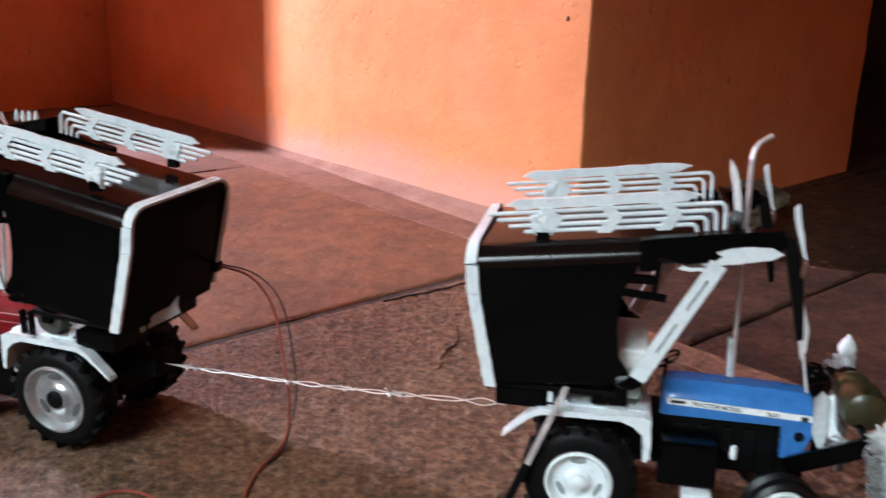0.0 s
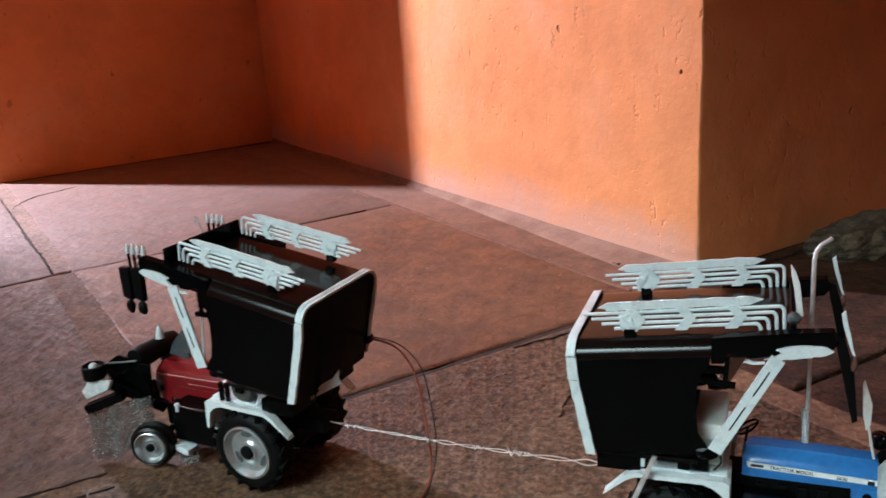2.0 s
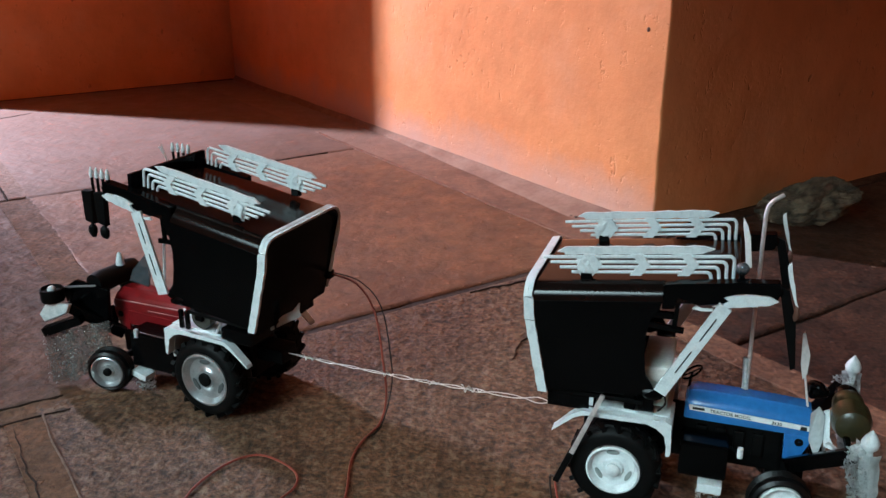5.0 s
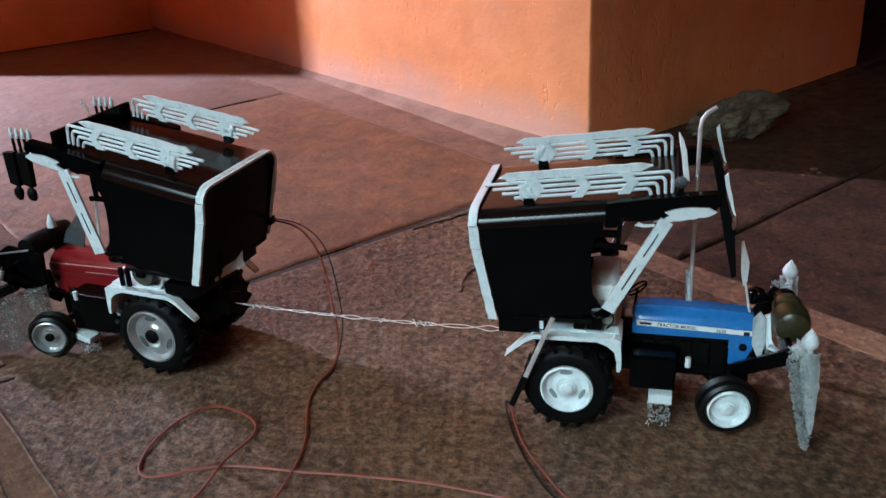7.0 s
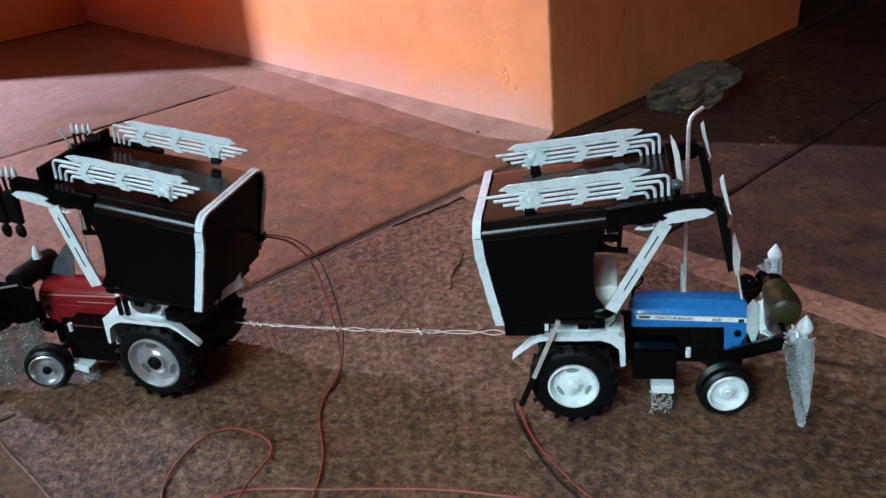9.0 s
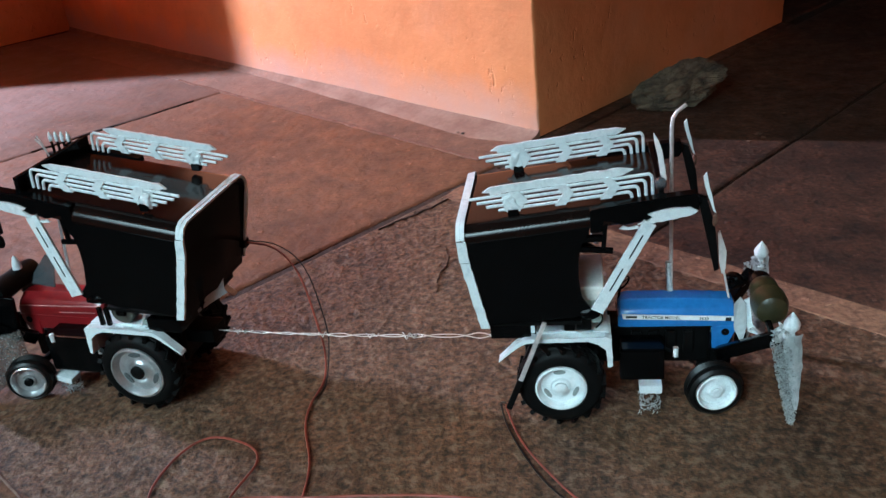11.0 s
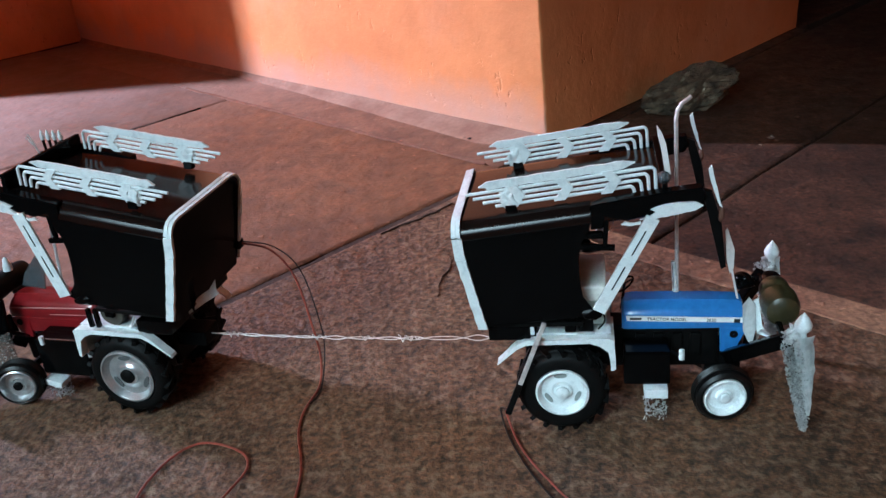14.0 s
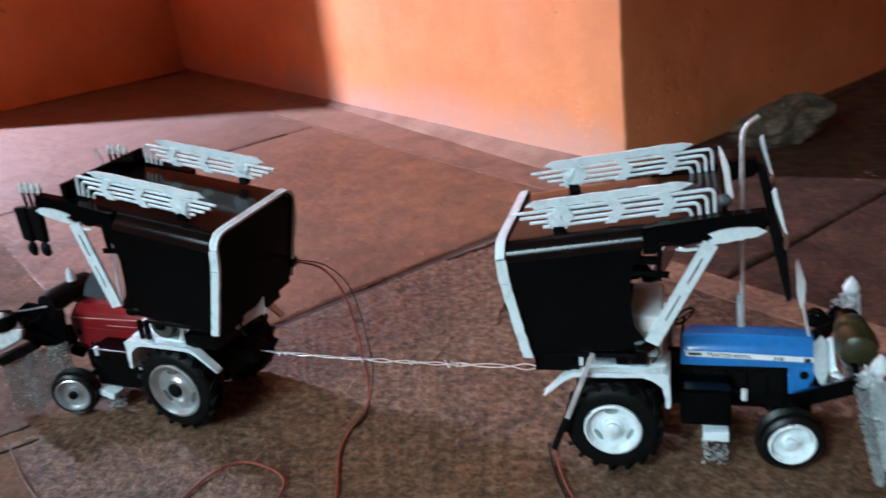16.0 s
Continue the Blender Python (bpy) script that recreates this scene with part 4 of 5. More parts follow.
part("bead", blob((0.0765, -0.040, 0.2080), 0.0047, (1, 1, 1), 0.05, 90, 3), M_GREY, blue, "smoky glass bead")
for s in (-1, 1):
    part("visor_slat", slab_of([(0.1040, s * 0.056, 0.2195), (0.1062, s * 0.056, 0.2225), (0.1075, s * 0.056, 0.2160), (0.1093, s * 0.056, 0.2085), (0.1100, s * 0.056, 0.2070), (0.1122, s * 0.056, 0.1965), (0.1140, s * 0.056, 0.1915), (0.1118, s * 0.056, 0.1930), (0.1090, s * 0.056, 0.2010), (0.1073, s * 0.056, 0.2060), (0.1052, s * 0.056, 0.2130)], (0, s * 0.0018, 0)), M_WHITE, blue, "white visor slat")
    part("visor_strap", slab_of([(0.1005, s * 0.050, 0.2045), (0.1075, s * 0.050, 0.2015), (0.1140, s * 0.050, 0.1800), (0.1182, s * 0.050, 0.1450), (0.1150, s * 0.050, 0.1430), (0.1068, s * 0.050, 0.1780)], (0, s * 0.005, 0)), M_MATT, blue, "black strap hanging from the roof")
    part("strap_knot", blob((0.1135, s * 0.057, 0.1870), 0.0028, (0.7, 0.8, 2.0), 0.5, 300, 2), M_BROWN, blue)
# front: flag, plates, olive roller
part("flag", slab_of([(0.1295, -0.004, 0.112), (0.1322, -0.004, 0.117), (0.1325, -0.003, 0.132), (0.1268, -0.002, 0.150), (0.1252, -0.003, 0.148), (0.1268, -0.004, 0.124)], (0, 0.0012, 0)), M_LEAF, blue, "small white pointed flag")
part("flag_pole", tube([(0.1308, -0.003, 0.116), (0.1365, -0.003, 0.088)], 0.0009, 6), M_LEAF, blue)
part("plate", slab_of([(0.1370, -0.021, 0.094), (0.1380, -0.022, 0.072), (0.1445, -0.024, 0.058), (0.1480, -0.020, 0.072), (0.1470, -0.017, 0.092), (0.1420, -0.018, 0.0985)], (0.0005, 0.0014, 0)), M_CLEAR, blue, "cloudy plastic plate")
part("plate", slab_of([(0.1465, -0.012, 0.092), (0.1490, -0.020, 0.068), (0.1570, -0.028, 0.069), (0.1525, -0.020, 0.075), (0.1505, -0.012, 0.094)], (0, 0.0012, 0.0005)), M_WHITE, blue, "torn white plastic plate")
rm = pose(0.1650, 0.003, 0.0915) @ Matrix.Rotation(radians(90), 4, "X")
roll = part("roller", lathe([(0.0004, -0.010), (0.0085, -0.010), (0.0112, -0.006), (0.0116, 0.002), (0.0096, 0.006), (0.0105, 0.009), (0.0138, 0.013), (0.0140, 0.024), (0.0118, 0.031), (0.0070, 0.034), (0.0004, 0.0345)], rm, 26, closed=False), M_OLIVE, blue, "olive brown plastic roller", smooth=True)
part("roller_cap", lathe([(0.0004, -0.024), (0.0070, -0.023), (0.0085, -0.019), (0.0080, -0.0102), (0.0004, -0.0102)], rm, 20, closed=False), M_BLACK, roll, "black roller cap", smooth=True)
part("mirror_knob", blob((0.143, 0.012, 0.0970), 0.0080, (1.0, 0.9, 0.85), 0.35, 150, 3, seed=4), M_BLACK, blue, "crumpled black plastic knob", smooth=True)
part("silver_bow", tube([(0.150, -0.014, 0.060), (0.152, -0.022, 0.072), (0.158, -0.034, 0.074), (0.166, -0.046, 0.078)], 0.0012, 6, smooth=4), M_SILVER, blue)
part("bumper_scrap", blob((0.156, -0.026, 0.063), 0.005, (1.3, 1.2, 0.8), 0.6, 260, 2, seed=9), M_BROWN, blue)
part("bumper_frill", blob((0.168, -0.056, 0.089), 0.0075, (0.9, 0.9, 0.9), 0.8, 320, 3, seed=2), M_TINSEL, blue, "crumpled silver film")
# box under the cab and the side rod that carries the cable
part("cab_block", cube(-0.054, -0.022, -0.050, 0.050, 0.083, 0.0955, bevel=0.001), M_BLACK, blue)
fuse = part("fuse_box", cube(0.0140, 0.0255, -0.0475, -0.0365, 0.0885, 0.1045, bevel=0.0012), M_BLACK, blue, "small black box on the mudguard")
part("foot_plate", cube(0.0132, 0.0262, -0.0480, -0.0360, 0.0866, 0.0884, bevel=0.0003), M_SILVER, fuse)
part("loop_wire", tube([(0.024, -0.044, 0.103), (0.031, -0.046, 0.106), (0.034, -0.047, 0.098), (0.029, -0.046, 0.090)], 0.0007, 6, smooth=4), M_MATT, fuse)
part("bracket", cube(-0.024, -0.019, -0.049, -0.045, 0.087, 0.101, bevel=0.0006), M_WHITE, blue)
part("side_rod", bar((-0.0105, -0.0600, 0.104), (-0.0345, -0.0600, 0.042), 0.0036, 0.0022, bevel=0.0006), M_STEEL, blue, "bright metal rod beside the wheel")
part("side_rod_end", bar((-0.032, -0.0610, 0.050), (-0.0425, -0.0610, 0.023), 0.0050, 0.0040, bevel=0.001), M_MATT, blue)

# ------- red tractor
red = thing("toy_tractor", pose(-0.24562, 0.64519, 0, 0, 0, 162.5), "dark red toy tractor with black canopy and silver rims", "toy tractor", "toy tractors joined by a wire")
chassis(red, M_RED, "glossy dark red plastic hood", (0.017, -0.0095), (0.1000, 0.0265))
# its cab sits further back and tips up in front
TIP = pose(-0.082, 0, 0.187) @ Matrix.Rotation(radians(-2.9), 4, "Y") @ pose(0.072, 0, -0.184)
before = set(red.children)
canopy(red, 1, 0.010, (0.0385, 0.063), 0.014, 0.0115)
moved(red, before, TIP)
before = set(red.children)
for s in (-1, 1):
    roof_rail(red, s * 0.043, 21 + s)
moved(red, before, TIP @ pose(-0.005, 0, 0.004))
for s in (-1, 1):
    fender(red, s, True)
    wheel("rear_wheel", red, 0.0, 0.0535, s, 0.0395, 0.026, 0.0258, 0.0397, M_SILVER, 18, "black lugged rubber rear tyre")
    wheel("front_wheel", red, 0.117, 0.058, s, 0.0228, 0.018, 0.0164, 0.0229, M_SILVER, 0, "black ribbed rubber front tyre", 19.0)
for s in (-1, 1):
    part("hood_line", side_plate([(0.0500, 0.0842), (0.0500, 0.0835), (0.1380, 0.0808), (0.1380, 0.0815)], s * 0.0160, s * 0.0176), M_PINLINE, red, "thin pale line along the hood")
    part("hood_line", side_plate([(0.0560, 0.0772), (0.0560, 0.0767), (0.0950, 0.0757), (0.0950, 0.0762)], s * 0.0160, s * 0.0177), M_PINLINE, red, "thin pale line along the hood")
    part("hood_side", side_plate([(0.0480, 0.0713), (0.0520, 0.0610), (0.0800, 0.0590), (0.1215, 0.0560), (0.1215, 0.0713)], s * 0.0140, s * 0.0164, 0.0005), M_RED, red, "glossy dark red side of the hood")
    # straps and prongs on the front arms
    for k, x in enumerate((0.0955, 0.1100)):
        st = part("visor_strap", slab_of([(x - 0.0062, s * 0.0525, 0.2080), (x + 0.0062, s * 0.0525, 0.2070), (x + 0.0058, s * 0.0525, 0.179), (x - 0.0040, s * 0.0525, 0.176)], (0, s * 0.006, 0), 0.0005), M_MATT, red, "black strap hanging from the roof")
        part("weight", blob((x + 0.001, s * 0.0555, 0.1695), 0.0052, (0.95, 0.7, 1.3), 0.2, 200, 2, seed=k), M_MATT, st)
        part("link", tube([(x, s * 0.0555, 0.178), (x + 0.0005, s * 0.0555, 0.174)], 0.0012, 6), M_MATT, st)
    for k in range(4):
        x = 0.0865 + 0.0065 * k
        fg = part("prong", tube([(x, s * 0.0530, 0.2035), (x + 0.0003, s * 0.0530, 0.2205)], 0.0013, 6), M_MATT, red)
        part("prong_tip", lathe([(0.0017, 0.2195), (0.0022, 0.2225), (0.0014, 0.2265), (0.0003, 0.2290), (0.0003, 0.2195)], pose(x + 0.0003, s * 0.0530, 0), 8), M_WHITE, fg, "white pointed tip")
part("wisp", tube([(0.104, -0.043, 0.2065), (0.108, -0.043, 0.219), (0.114, -0.045, 0.2275)], 0.0008, 5), M_STEEL, red, "thin bright wire wisp")
part("wisp", tube([(0.104, -0.043, 0.2065), (0.109, -0.044, 0.217), (0.1175, -0.046, 0.2240)], 0.0008, 5), M_STEEL, red, "thin bright wire wisp")
part("exhaust_rod", tube([(0.088, 0.0, 0.086), (0.082, -0.002, 0.150), (0.078, -0.003, 0.188)], 0.0014, 8), M_CLEAR, red, "clear plastic rod")
part("side_glass", slab_of([(0.096, 0.006, 0.112), (0.100, 0.006, 0.097), (0.124, 0.006, 0.100), (0.118, 0.006, 0.112), (0.100, 0.006, 0.131), (0.090, 0.006, 0.134)], (0, 0.0015, 0)), M_GREY, red, "smoky plastic plate")
rm = pose(0.1500, 0, 0.0985) @ Matrix.Rotation(radians(90), 4, "X")
roll = part("roller", lathe([(0.0004, -0.030), (0.0100, -0.029), (0.0115, -0.020), (0.0105, 0.000), (0.0115, 0.016), (0.0095, 0.026), (0.0004, 0.027)], rm, 24, closed=False), M_MATT, red, "dark plastic roller", smooth=True)
part("cone_tip", lathe([(0.0045, -0.003), (0.0040, 0.002), (0.0022, 0.0085), (0.0004, 0.0105), (0.0004, -0.003)], pose(0.146, -0.004, 0.112), 14), M_WHITE, red, "white cone tip", smooth=True)
part("shroud", slab_of([(0.1270, 0.030, 0.098), (0.1650, 0.034, 0.104), (0.1830, 0.036, 0.092), (0.1750, 0.036, 0.070), (0.1470, 0.032, 0.058), (0.1330, 0.028, 0.066)], (0, 0.004, 0), 0.0008), M_BLACK, red, "bent black plastic shroud")
part("shroud", slab_of([(0.1270, -0.020, 0.098), (0.1670, -0.024, 0.100), (0.1830, -0.026, 0.086), (0.1510, -0.022, 0.062)], (0, 0.004, 0), 0.0008), M_BLACK, red, "bent black plastic shroud")
part("trim_line", bar((0.1370, 0.039, 0.1035), (0.1830, 0.041, 0.0945), 0.0016, 0.001), M_SILVER, red)
drum_m = pose(0.1775, 0.056, 0.094)
drum = part("drum", lathe([(0.0004, -0.0068), (0.0105, -0.0068), (0.0112, -0.0055), (0.0112, 0.0058), (0.0098, 0.0066), (0.0090, 0.0035), (0.0004, 0.0030)], drum_m, 28, closed=False), M_MATT, red, "short black drum with pale cap", smooth=True)
part("cap", blob((0.1775, 0.056, 0.099), 0.0042, (1, 1, 0.9), 0.1, 100, 2), M_WHITE, drum)
part("silver_bracket", slab_of([(0.1570, 0.052, 0.086), (0.1790, 0.060, 0.086), (0.1870, 0.063, 0.074), (0.1830, 0.062, 0.066), (0.1610, 0.054, 0.076)], (0, 0.004, 0.001), 0.0006), M_FOIL, red, "silver bracket holding the fringe")
part("fringe_bar", bar((0.1490, 0.050, 0.071), (0.1840, 0.066, 0.057), 0.011, 0.009, side=(0, 0, 1), bevel=0.001), M_BLACK, red, "black bar holding the fringe")
def fringe_place(rnd):
    t = rnd.random()
    top, low = 0.070 - 0.014 * t, max(0.003, 0.036 - 0.050 * t)
    return Vector((0.123 + 0.058 * t, 0.041 + 0.025 * t + rnd.uniform(-0.004, 0.005) + 0.003 * math.sin(t * 14), low + (top - low) * rnd.random() ** 0.8))


bm = bmesh.new()
rows = []
for i in range(15):
    t = i / 14
    top, low = 0.070 - 0.014 * t, max(0.003, 0.036 - 0.050 * t)
    rows.append([bm.verts.new((0.123 + 0.058 * t, 0.041 + 0.025 * t + 0.003 * math.sin(t * 14) + 0.002 * noise.noise(Vector((t * 8, k, 2))), top + (low - top) * k / 7)) for k in range(8)])
for a, b in zip(rows, rows[1:]):
    for k in range(7):
        bm.faces.new((a[k], a[k + 1], b[k + 1], b[k]))
bmesh.ops.solidify(bm, geom=bm.faces[:], thickness=0.0003)
part("film", bm, M_FILM, red, "thin clear plastic film behind the glitter", smooth=True)
tagged(part("fringe", flakes(900, 77, fringe_place, 0.0015, 0.004, 0.0006), M_FRINGE, red, "clear glittering plastic fringe hanging to the floor"), kind="stuff")
tagged(part("fringe", flakes(620, 78, fringe_place, 0.001, 0.0028, 0.00045), M_TINSEL, red, "silver glitter in the fringe"), kind="stuff")
tinsel_tail(red, -1, 0.176, 0.075, 91, M_TINSEL, "silver tinsel hanging from the bumper", 200)
# round tank, small fittings on the fender
part("round_tank", lathe([(0.0004, 0.0), (0.0104, 0.0), (0.0112, -0.001), (0.0112, -0.016), (0.0004, -0.016)], pose(0.003, 0.0465, 0.0985) @ Matrix.Rotation(radians(-90), 4, "X"), 24), M_TANK, red, "round olive grey tank under the cab")
for x in (0.0165, 0.0235):
    part("cab_post", cube(x - 0.0018, x + 0.0018, 0.047, 0.0505, 0.0865, 0.104, bevel=0.0004), M_BLACK, red)
part("small_fitting", tube([(-0.014, 0.047, 0.087), (-0.020, 0.047, 0.098), (-0.016, 0.047, 0.100)], 0.0012, 6), M_STEEL, red)
part("rear_plate", slab_of([(-0.0578, 0.0261, 0.0949), (-0.0668, 0.0190, 0.1034), (-0.0748, 0.0138, 0.1080), (-0.0793, 0.0091, 0.1150), (-0.0801, 0.0117, 0.1077), (-0.0827, 0.0125, 0.1033), (-0.0671, 0.0222, 0.0953), (-0.0591, 0.0275, 0.0903)], (0.0004, -0.0012, -0.0005), 0.0002), M_WHITE, red, "white painted arrow plate at the back")
part("hitch_eye", tube([(-0.0640, 0.0235 + 0.0032 * math.cos(a), 0.0948 + 0.0036 * math.sin(a)) for a in [2 * math.pi * k / 14 for k in range(15)]], 0.0010, 6), M_BLACK, red)
part("hitch", cube(-0.058, -0.028, -0.012, 0.012, 0.048, 0.062, bevel=0.002), M_MATT, red)
part("cab_block", cube(-0.054, -0.022, -0.050, 0.050, 0.083, 0.0955, bevel=0.001), M_BLACK, red)
part("socket", cube(-0.0704, -0.0644, -0.0640, -0.0550, 0.1115, 0.1195, bevel=0.001), M_MATT, red, "black cable socket")


def at(tr, x, y, z):
    return tr.matrix_basis @ Vector((x, y, z))


# ------- wires and cables
a, b = at(red, -0.040, 0.0, 0.055), at(blue, -0.050, -0.030, 0.0735)
bm = bmesh.new()
for ph in (0, math.pi):
    pts = []
    for k in range(91):
        t = k / 90
        p = a.lerp(b, t) + Vector((0, 0, -0.003 * math.sin(math.pi * t)))
        amp = 0.0006 + 0.0016 * max(0, noise.noise(Vector((t * 11, 3, 1)))) + 0.0010 * t * t
        w = 2 * math.pi * 5.5 * t + ph + 1.3 * noise.noise(Vector((t * 7, 1, 5)))
        pts.append(p + Vector((0, math.cos(w) * amp, math.sin(w) * amp)))
    tube(pts, 0.00046, 5, bm)
for t, w in ((0.14, 0.0034), (0.165, 0.0022), (0.44, 0.0028), (0.60, 0.0024), (0.72, 0.0036), (0.745, 0.0024)):
    p = a.lerp(b, t) + Vector((0, 0, -0.003 * math.sin(math.pi * t)))
    coil = [p + Vector((-0.005 + 0.011 * k / 14, w * 0.7 * math.sin(k * 0.9), w * math.cos(k * 0.9) * (1 - k / 20))) for k in range(15)]
    tube(coil, 0.00052, 5, bm)
tagged(part("tow_wire", bm, M_STEEL, smooth=True), "twisted bright steel wire stretched between the two tractors", "wire")

plug = at(red, -0.0704, -0.0600, 0.1155)
H = 0.0013
FLOOR_RUN = [(-0.101, 0.606), (-0.111, 0.571), (-0.113, 0.540), (-0.106, 0.492), (-0.109, 0.450), (-0.120, 0.410), (-0.150, 0.350)]
cab = [plug, plug + Vector((0.026, -0.008, -0.006)), plug + Vector((0.047, -0.028, -0.026)), plug + Vector((0.060, -0.056, -0.066)), Vector((-0.098, 0.622, 0.020))]
tagged(part("red_cable", tube(cab + [Vector((x, y, H)) for x, y in FLOOR_RUN], 0.00105, 7, smooth=6), M_REDWIRE, smooth=True), "thin red cable hanging from the canopy to the floor", "cable", "loose cables")
cab2 = [plug + Vector((0, 0.002, 0.001)), plug + Vector((0.029, -0.006, -0.004)), plug + Vector((0.053, -0.026, -0.021)), plug + Vector((0.067, -0.055, -0.062)), Vector((-0.094, 0.624, 0.024)), Vector((-0.099, 0.600, H)), Vector((-0.107, 0.580, H))]
tagged(part("black_cable", tube(cab2, 0.00065, 7, smooth=6), M_BLACKWIRE, smooth=True), "thin black cable hanging beside a red one", "cable", "loose cables")
LOOP = [(0.10, 0.405), (0.006, 0.435), (-0.055, 0.446), (-0.099, 0.451), (-0.162, 0.459), (-0.221, 0.447), (-0.232, 0.479), (-0.218, 0.521), (-0.194, 0.540), (-0.160, 0.524), (-0.150, 0.500), (-0.164, 0.461), (-0.178, 0.418), (-0.22, 0.36)]
LOOPZ = [H, H, H, H, H, H, H, H, H, H, H, H + 0.0026, H, H]
tagged(part("red_cable", tube([(x, y, z) for (x, y), z in zip(LOOP, LOOPZ)], 0.00105, 7, smooth=7), M_REDWIRE, smooth=True), "thin red cable lying in a loop on the floor", "cable", "loose cables")
end = at(blue, -0.0415, -0.061, 0.025)
tagged(part("black_cable", tube([end, Vector((0.056, 0.533, 0.008)), Vector((0.060, 0.500, H)), Vector((0.077, 0.442, H)), Vector((0.10, 0.405, H)), Vector((0.14, 0.36, H))], 0.0009, 7, smooth=6), M_BLACKWIRE, smooth=True), "black cable running from the blue tractor over the floor", "cable", "loose cables")
tagged(part("red_cable", tube([end + Vector((0.001, 0.002, 0.002)), Vector((0.060, 0.529, 0.007)), Vector((0.067, 0.490, H)), Vector((0.083, 0.448, H)), Vector((0.104, 0.41, H)), Vector((0.15, 0.36, H))], 0.0009, 7, smooth=6), M_REDWIRE, smooth=True), "thin red cable running from the blue tractor over the floor", "cable", "loose cables")

# ------- rock against the wall
bm = bmesh.new()
bmesh.ops.create_icosphere(bm, subdivisions=5, radius=1.0)
for v in bm.verts:
    p = v.co.copy()
    k = 0.95 + 0.28 * noise.noise(p * 1.5 + Vector((4, 1, 2))) + 0.15 * noise.noise(p * 4) + 0.08 * noise.noise(p * 10) + 0.03 * noise.noise(p * 24)
    q = p * k
    v.co = Vector((q.x * 0.080, q.y * 0.050, max(q.z * 0.034 + 0.024 + 0.014 * p.x, 0.0)))
rock = part("rock", bm, M_ROCK, smooth=False)
rock.matrix_basis = Matrix.Translation(plan(0.248, -0.085, 0.0)) @ Matrix.Rotation(TURN - 0.45, 4, "Z")
tagged(rock, "rough grey-brown field stone lying against the wall", "rock")

# ---------------------------------------------------------------- floor slabs and mortar, pieces of the floor
def slab(u0, u1, v0, v1, z, seed, mat, name, edge=0.0025, thick=0.02, relief=0.0, size=70.0):
    """One floor piece with a wandering, chipped outline and a softened rim."""
    nu, nv = max(3, int((u1 - u0) / 0.03)), max(3, int((v1 - v0) / 0.03))
    nu, nv = min(nu, 22), min(nv, 22)
    ring = [(u0 + (u1 - u0) * i / nu, v0) for i in range(nu)] + [(u1, v0 + (v1 - v0) * i / nv) for i in range(nv)]
    ring += [(u1 - (u1 - u0) * i / nu, v1) for i in range(nu)] + [(u0, v1 - (v1 - v0) * i / nv) for i in range(nv)]
    bm = bmesh.new()
    cu, cv = (u0 + u1) / 2, (v0 + v1) / 2
    out, ins, low = [], [], []
    for u, v in ring:
        j = noise.noise(Vector((u * 9, v * 9, seed))) * edge * 1.6 + noise.noise(Vector((u * 40, v * 40, seed + 5))) * edge * 0.8
        du, dv = (u - cu), (v - cv)
        L = math.hypot(du, dv) or 1
        uu, vv = u + du / L * (j - edge * 0.3), v + dv / L * (j - edge * 0.3)
        out.append(bm.verts.new(plan(uu, vv, z - 0.0014)))
        low.append(bm.verts.new(plan(uu, vv, z - thick)))
        ins.append(bm.verts.new(plan(uu - du / L * 0.003, vv - dv / L * 0.003, z)))
    n = len(ring)
    for k in range(n):
        bm.faces.new((low[k], low[(k + 1) % n], out[(k + 1) % n], out[k]))
        bm.faces.new((out[k], out[(k + 1) % n], ins[(k + 1) % n], ins[k]))
    if relief:
        # the split face: a fine sheet of bumps that sinks under the rim at its border
        for v in ins + out:
            v.co.z = z - 0.0034
        ku, kv = int((u1 - u0 + 0.006) / 0.0036), int((v1 - v0 - 0.002) / 0.0036)
        rows = []
        for i in range(ku + 1):
            u = u0 - 0.003 + (u1 - u0 + 0.006) * i / ku
            row = []
            for j in range(kv + 1):
                v = v0 + 0.001 + (v1 - v0 - 0.002) * j / kv
                w = Vector((u * size, v * size, seed))
                h = relief * (0.55 * noise.noise(w) + 0.45 * noise.noise(w * 2.3) - 0.55)
                if i in (0, ku) or j in (0, kv):
                    h = -0.0026
                row.append(bm.verts.new(plan(u, v, z + min(h, 0.0))))
            rows.append(row)
        for a, b in zip(rows, rows[1:]):
            for j in range(kv):
                bm.faces.new((a[j], a[j + 1], b[j + 1], b[j]))
    bm.faces.new(ins)
    return part(name, bm, mat, floor, smooth=bool(relief))


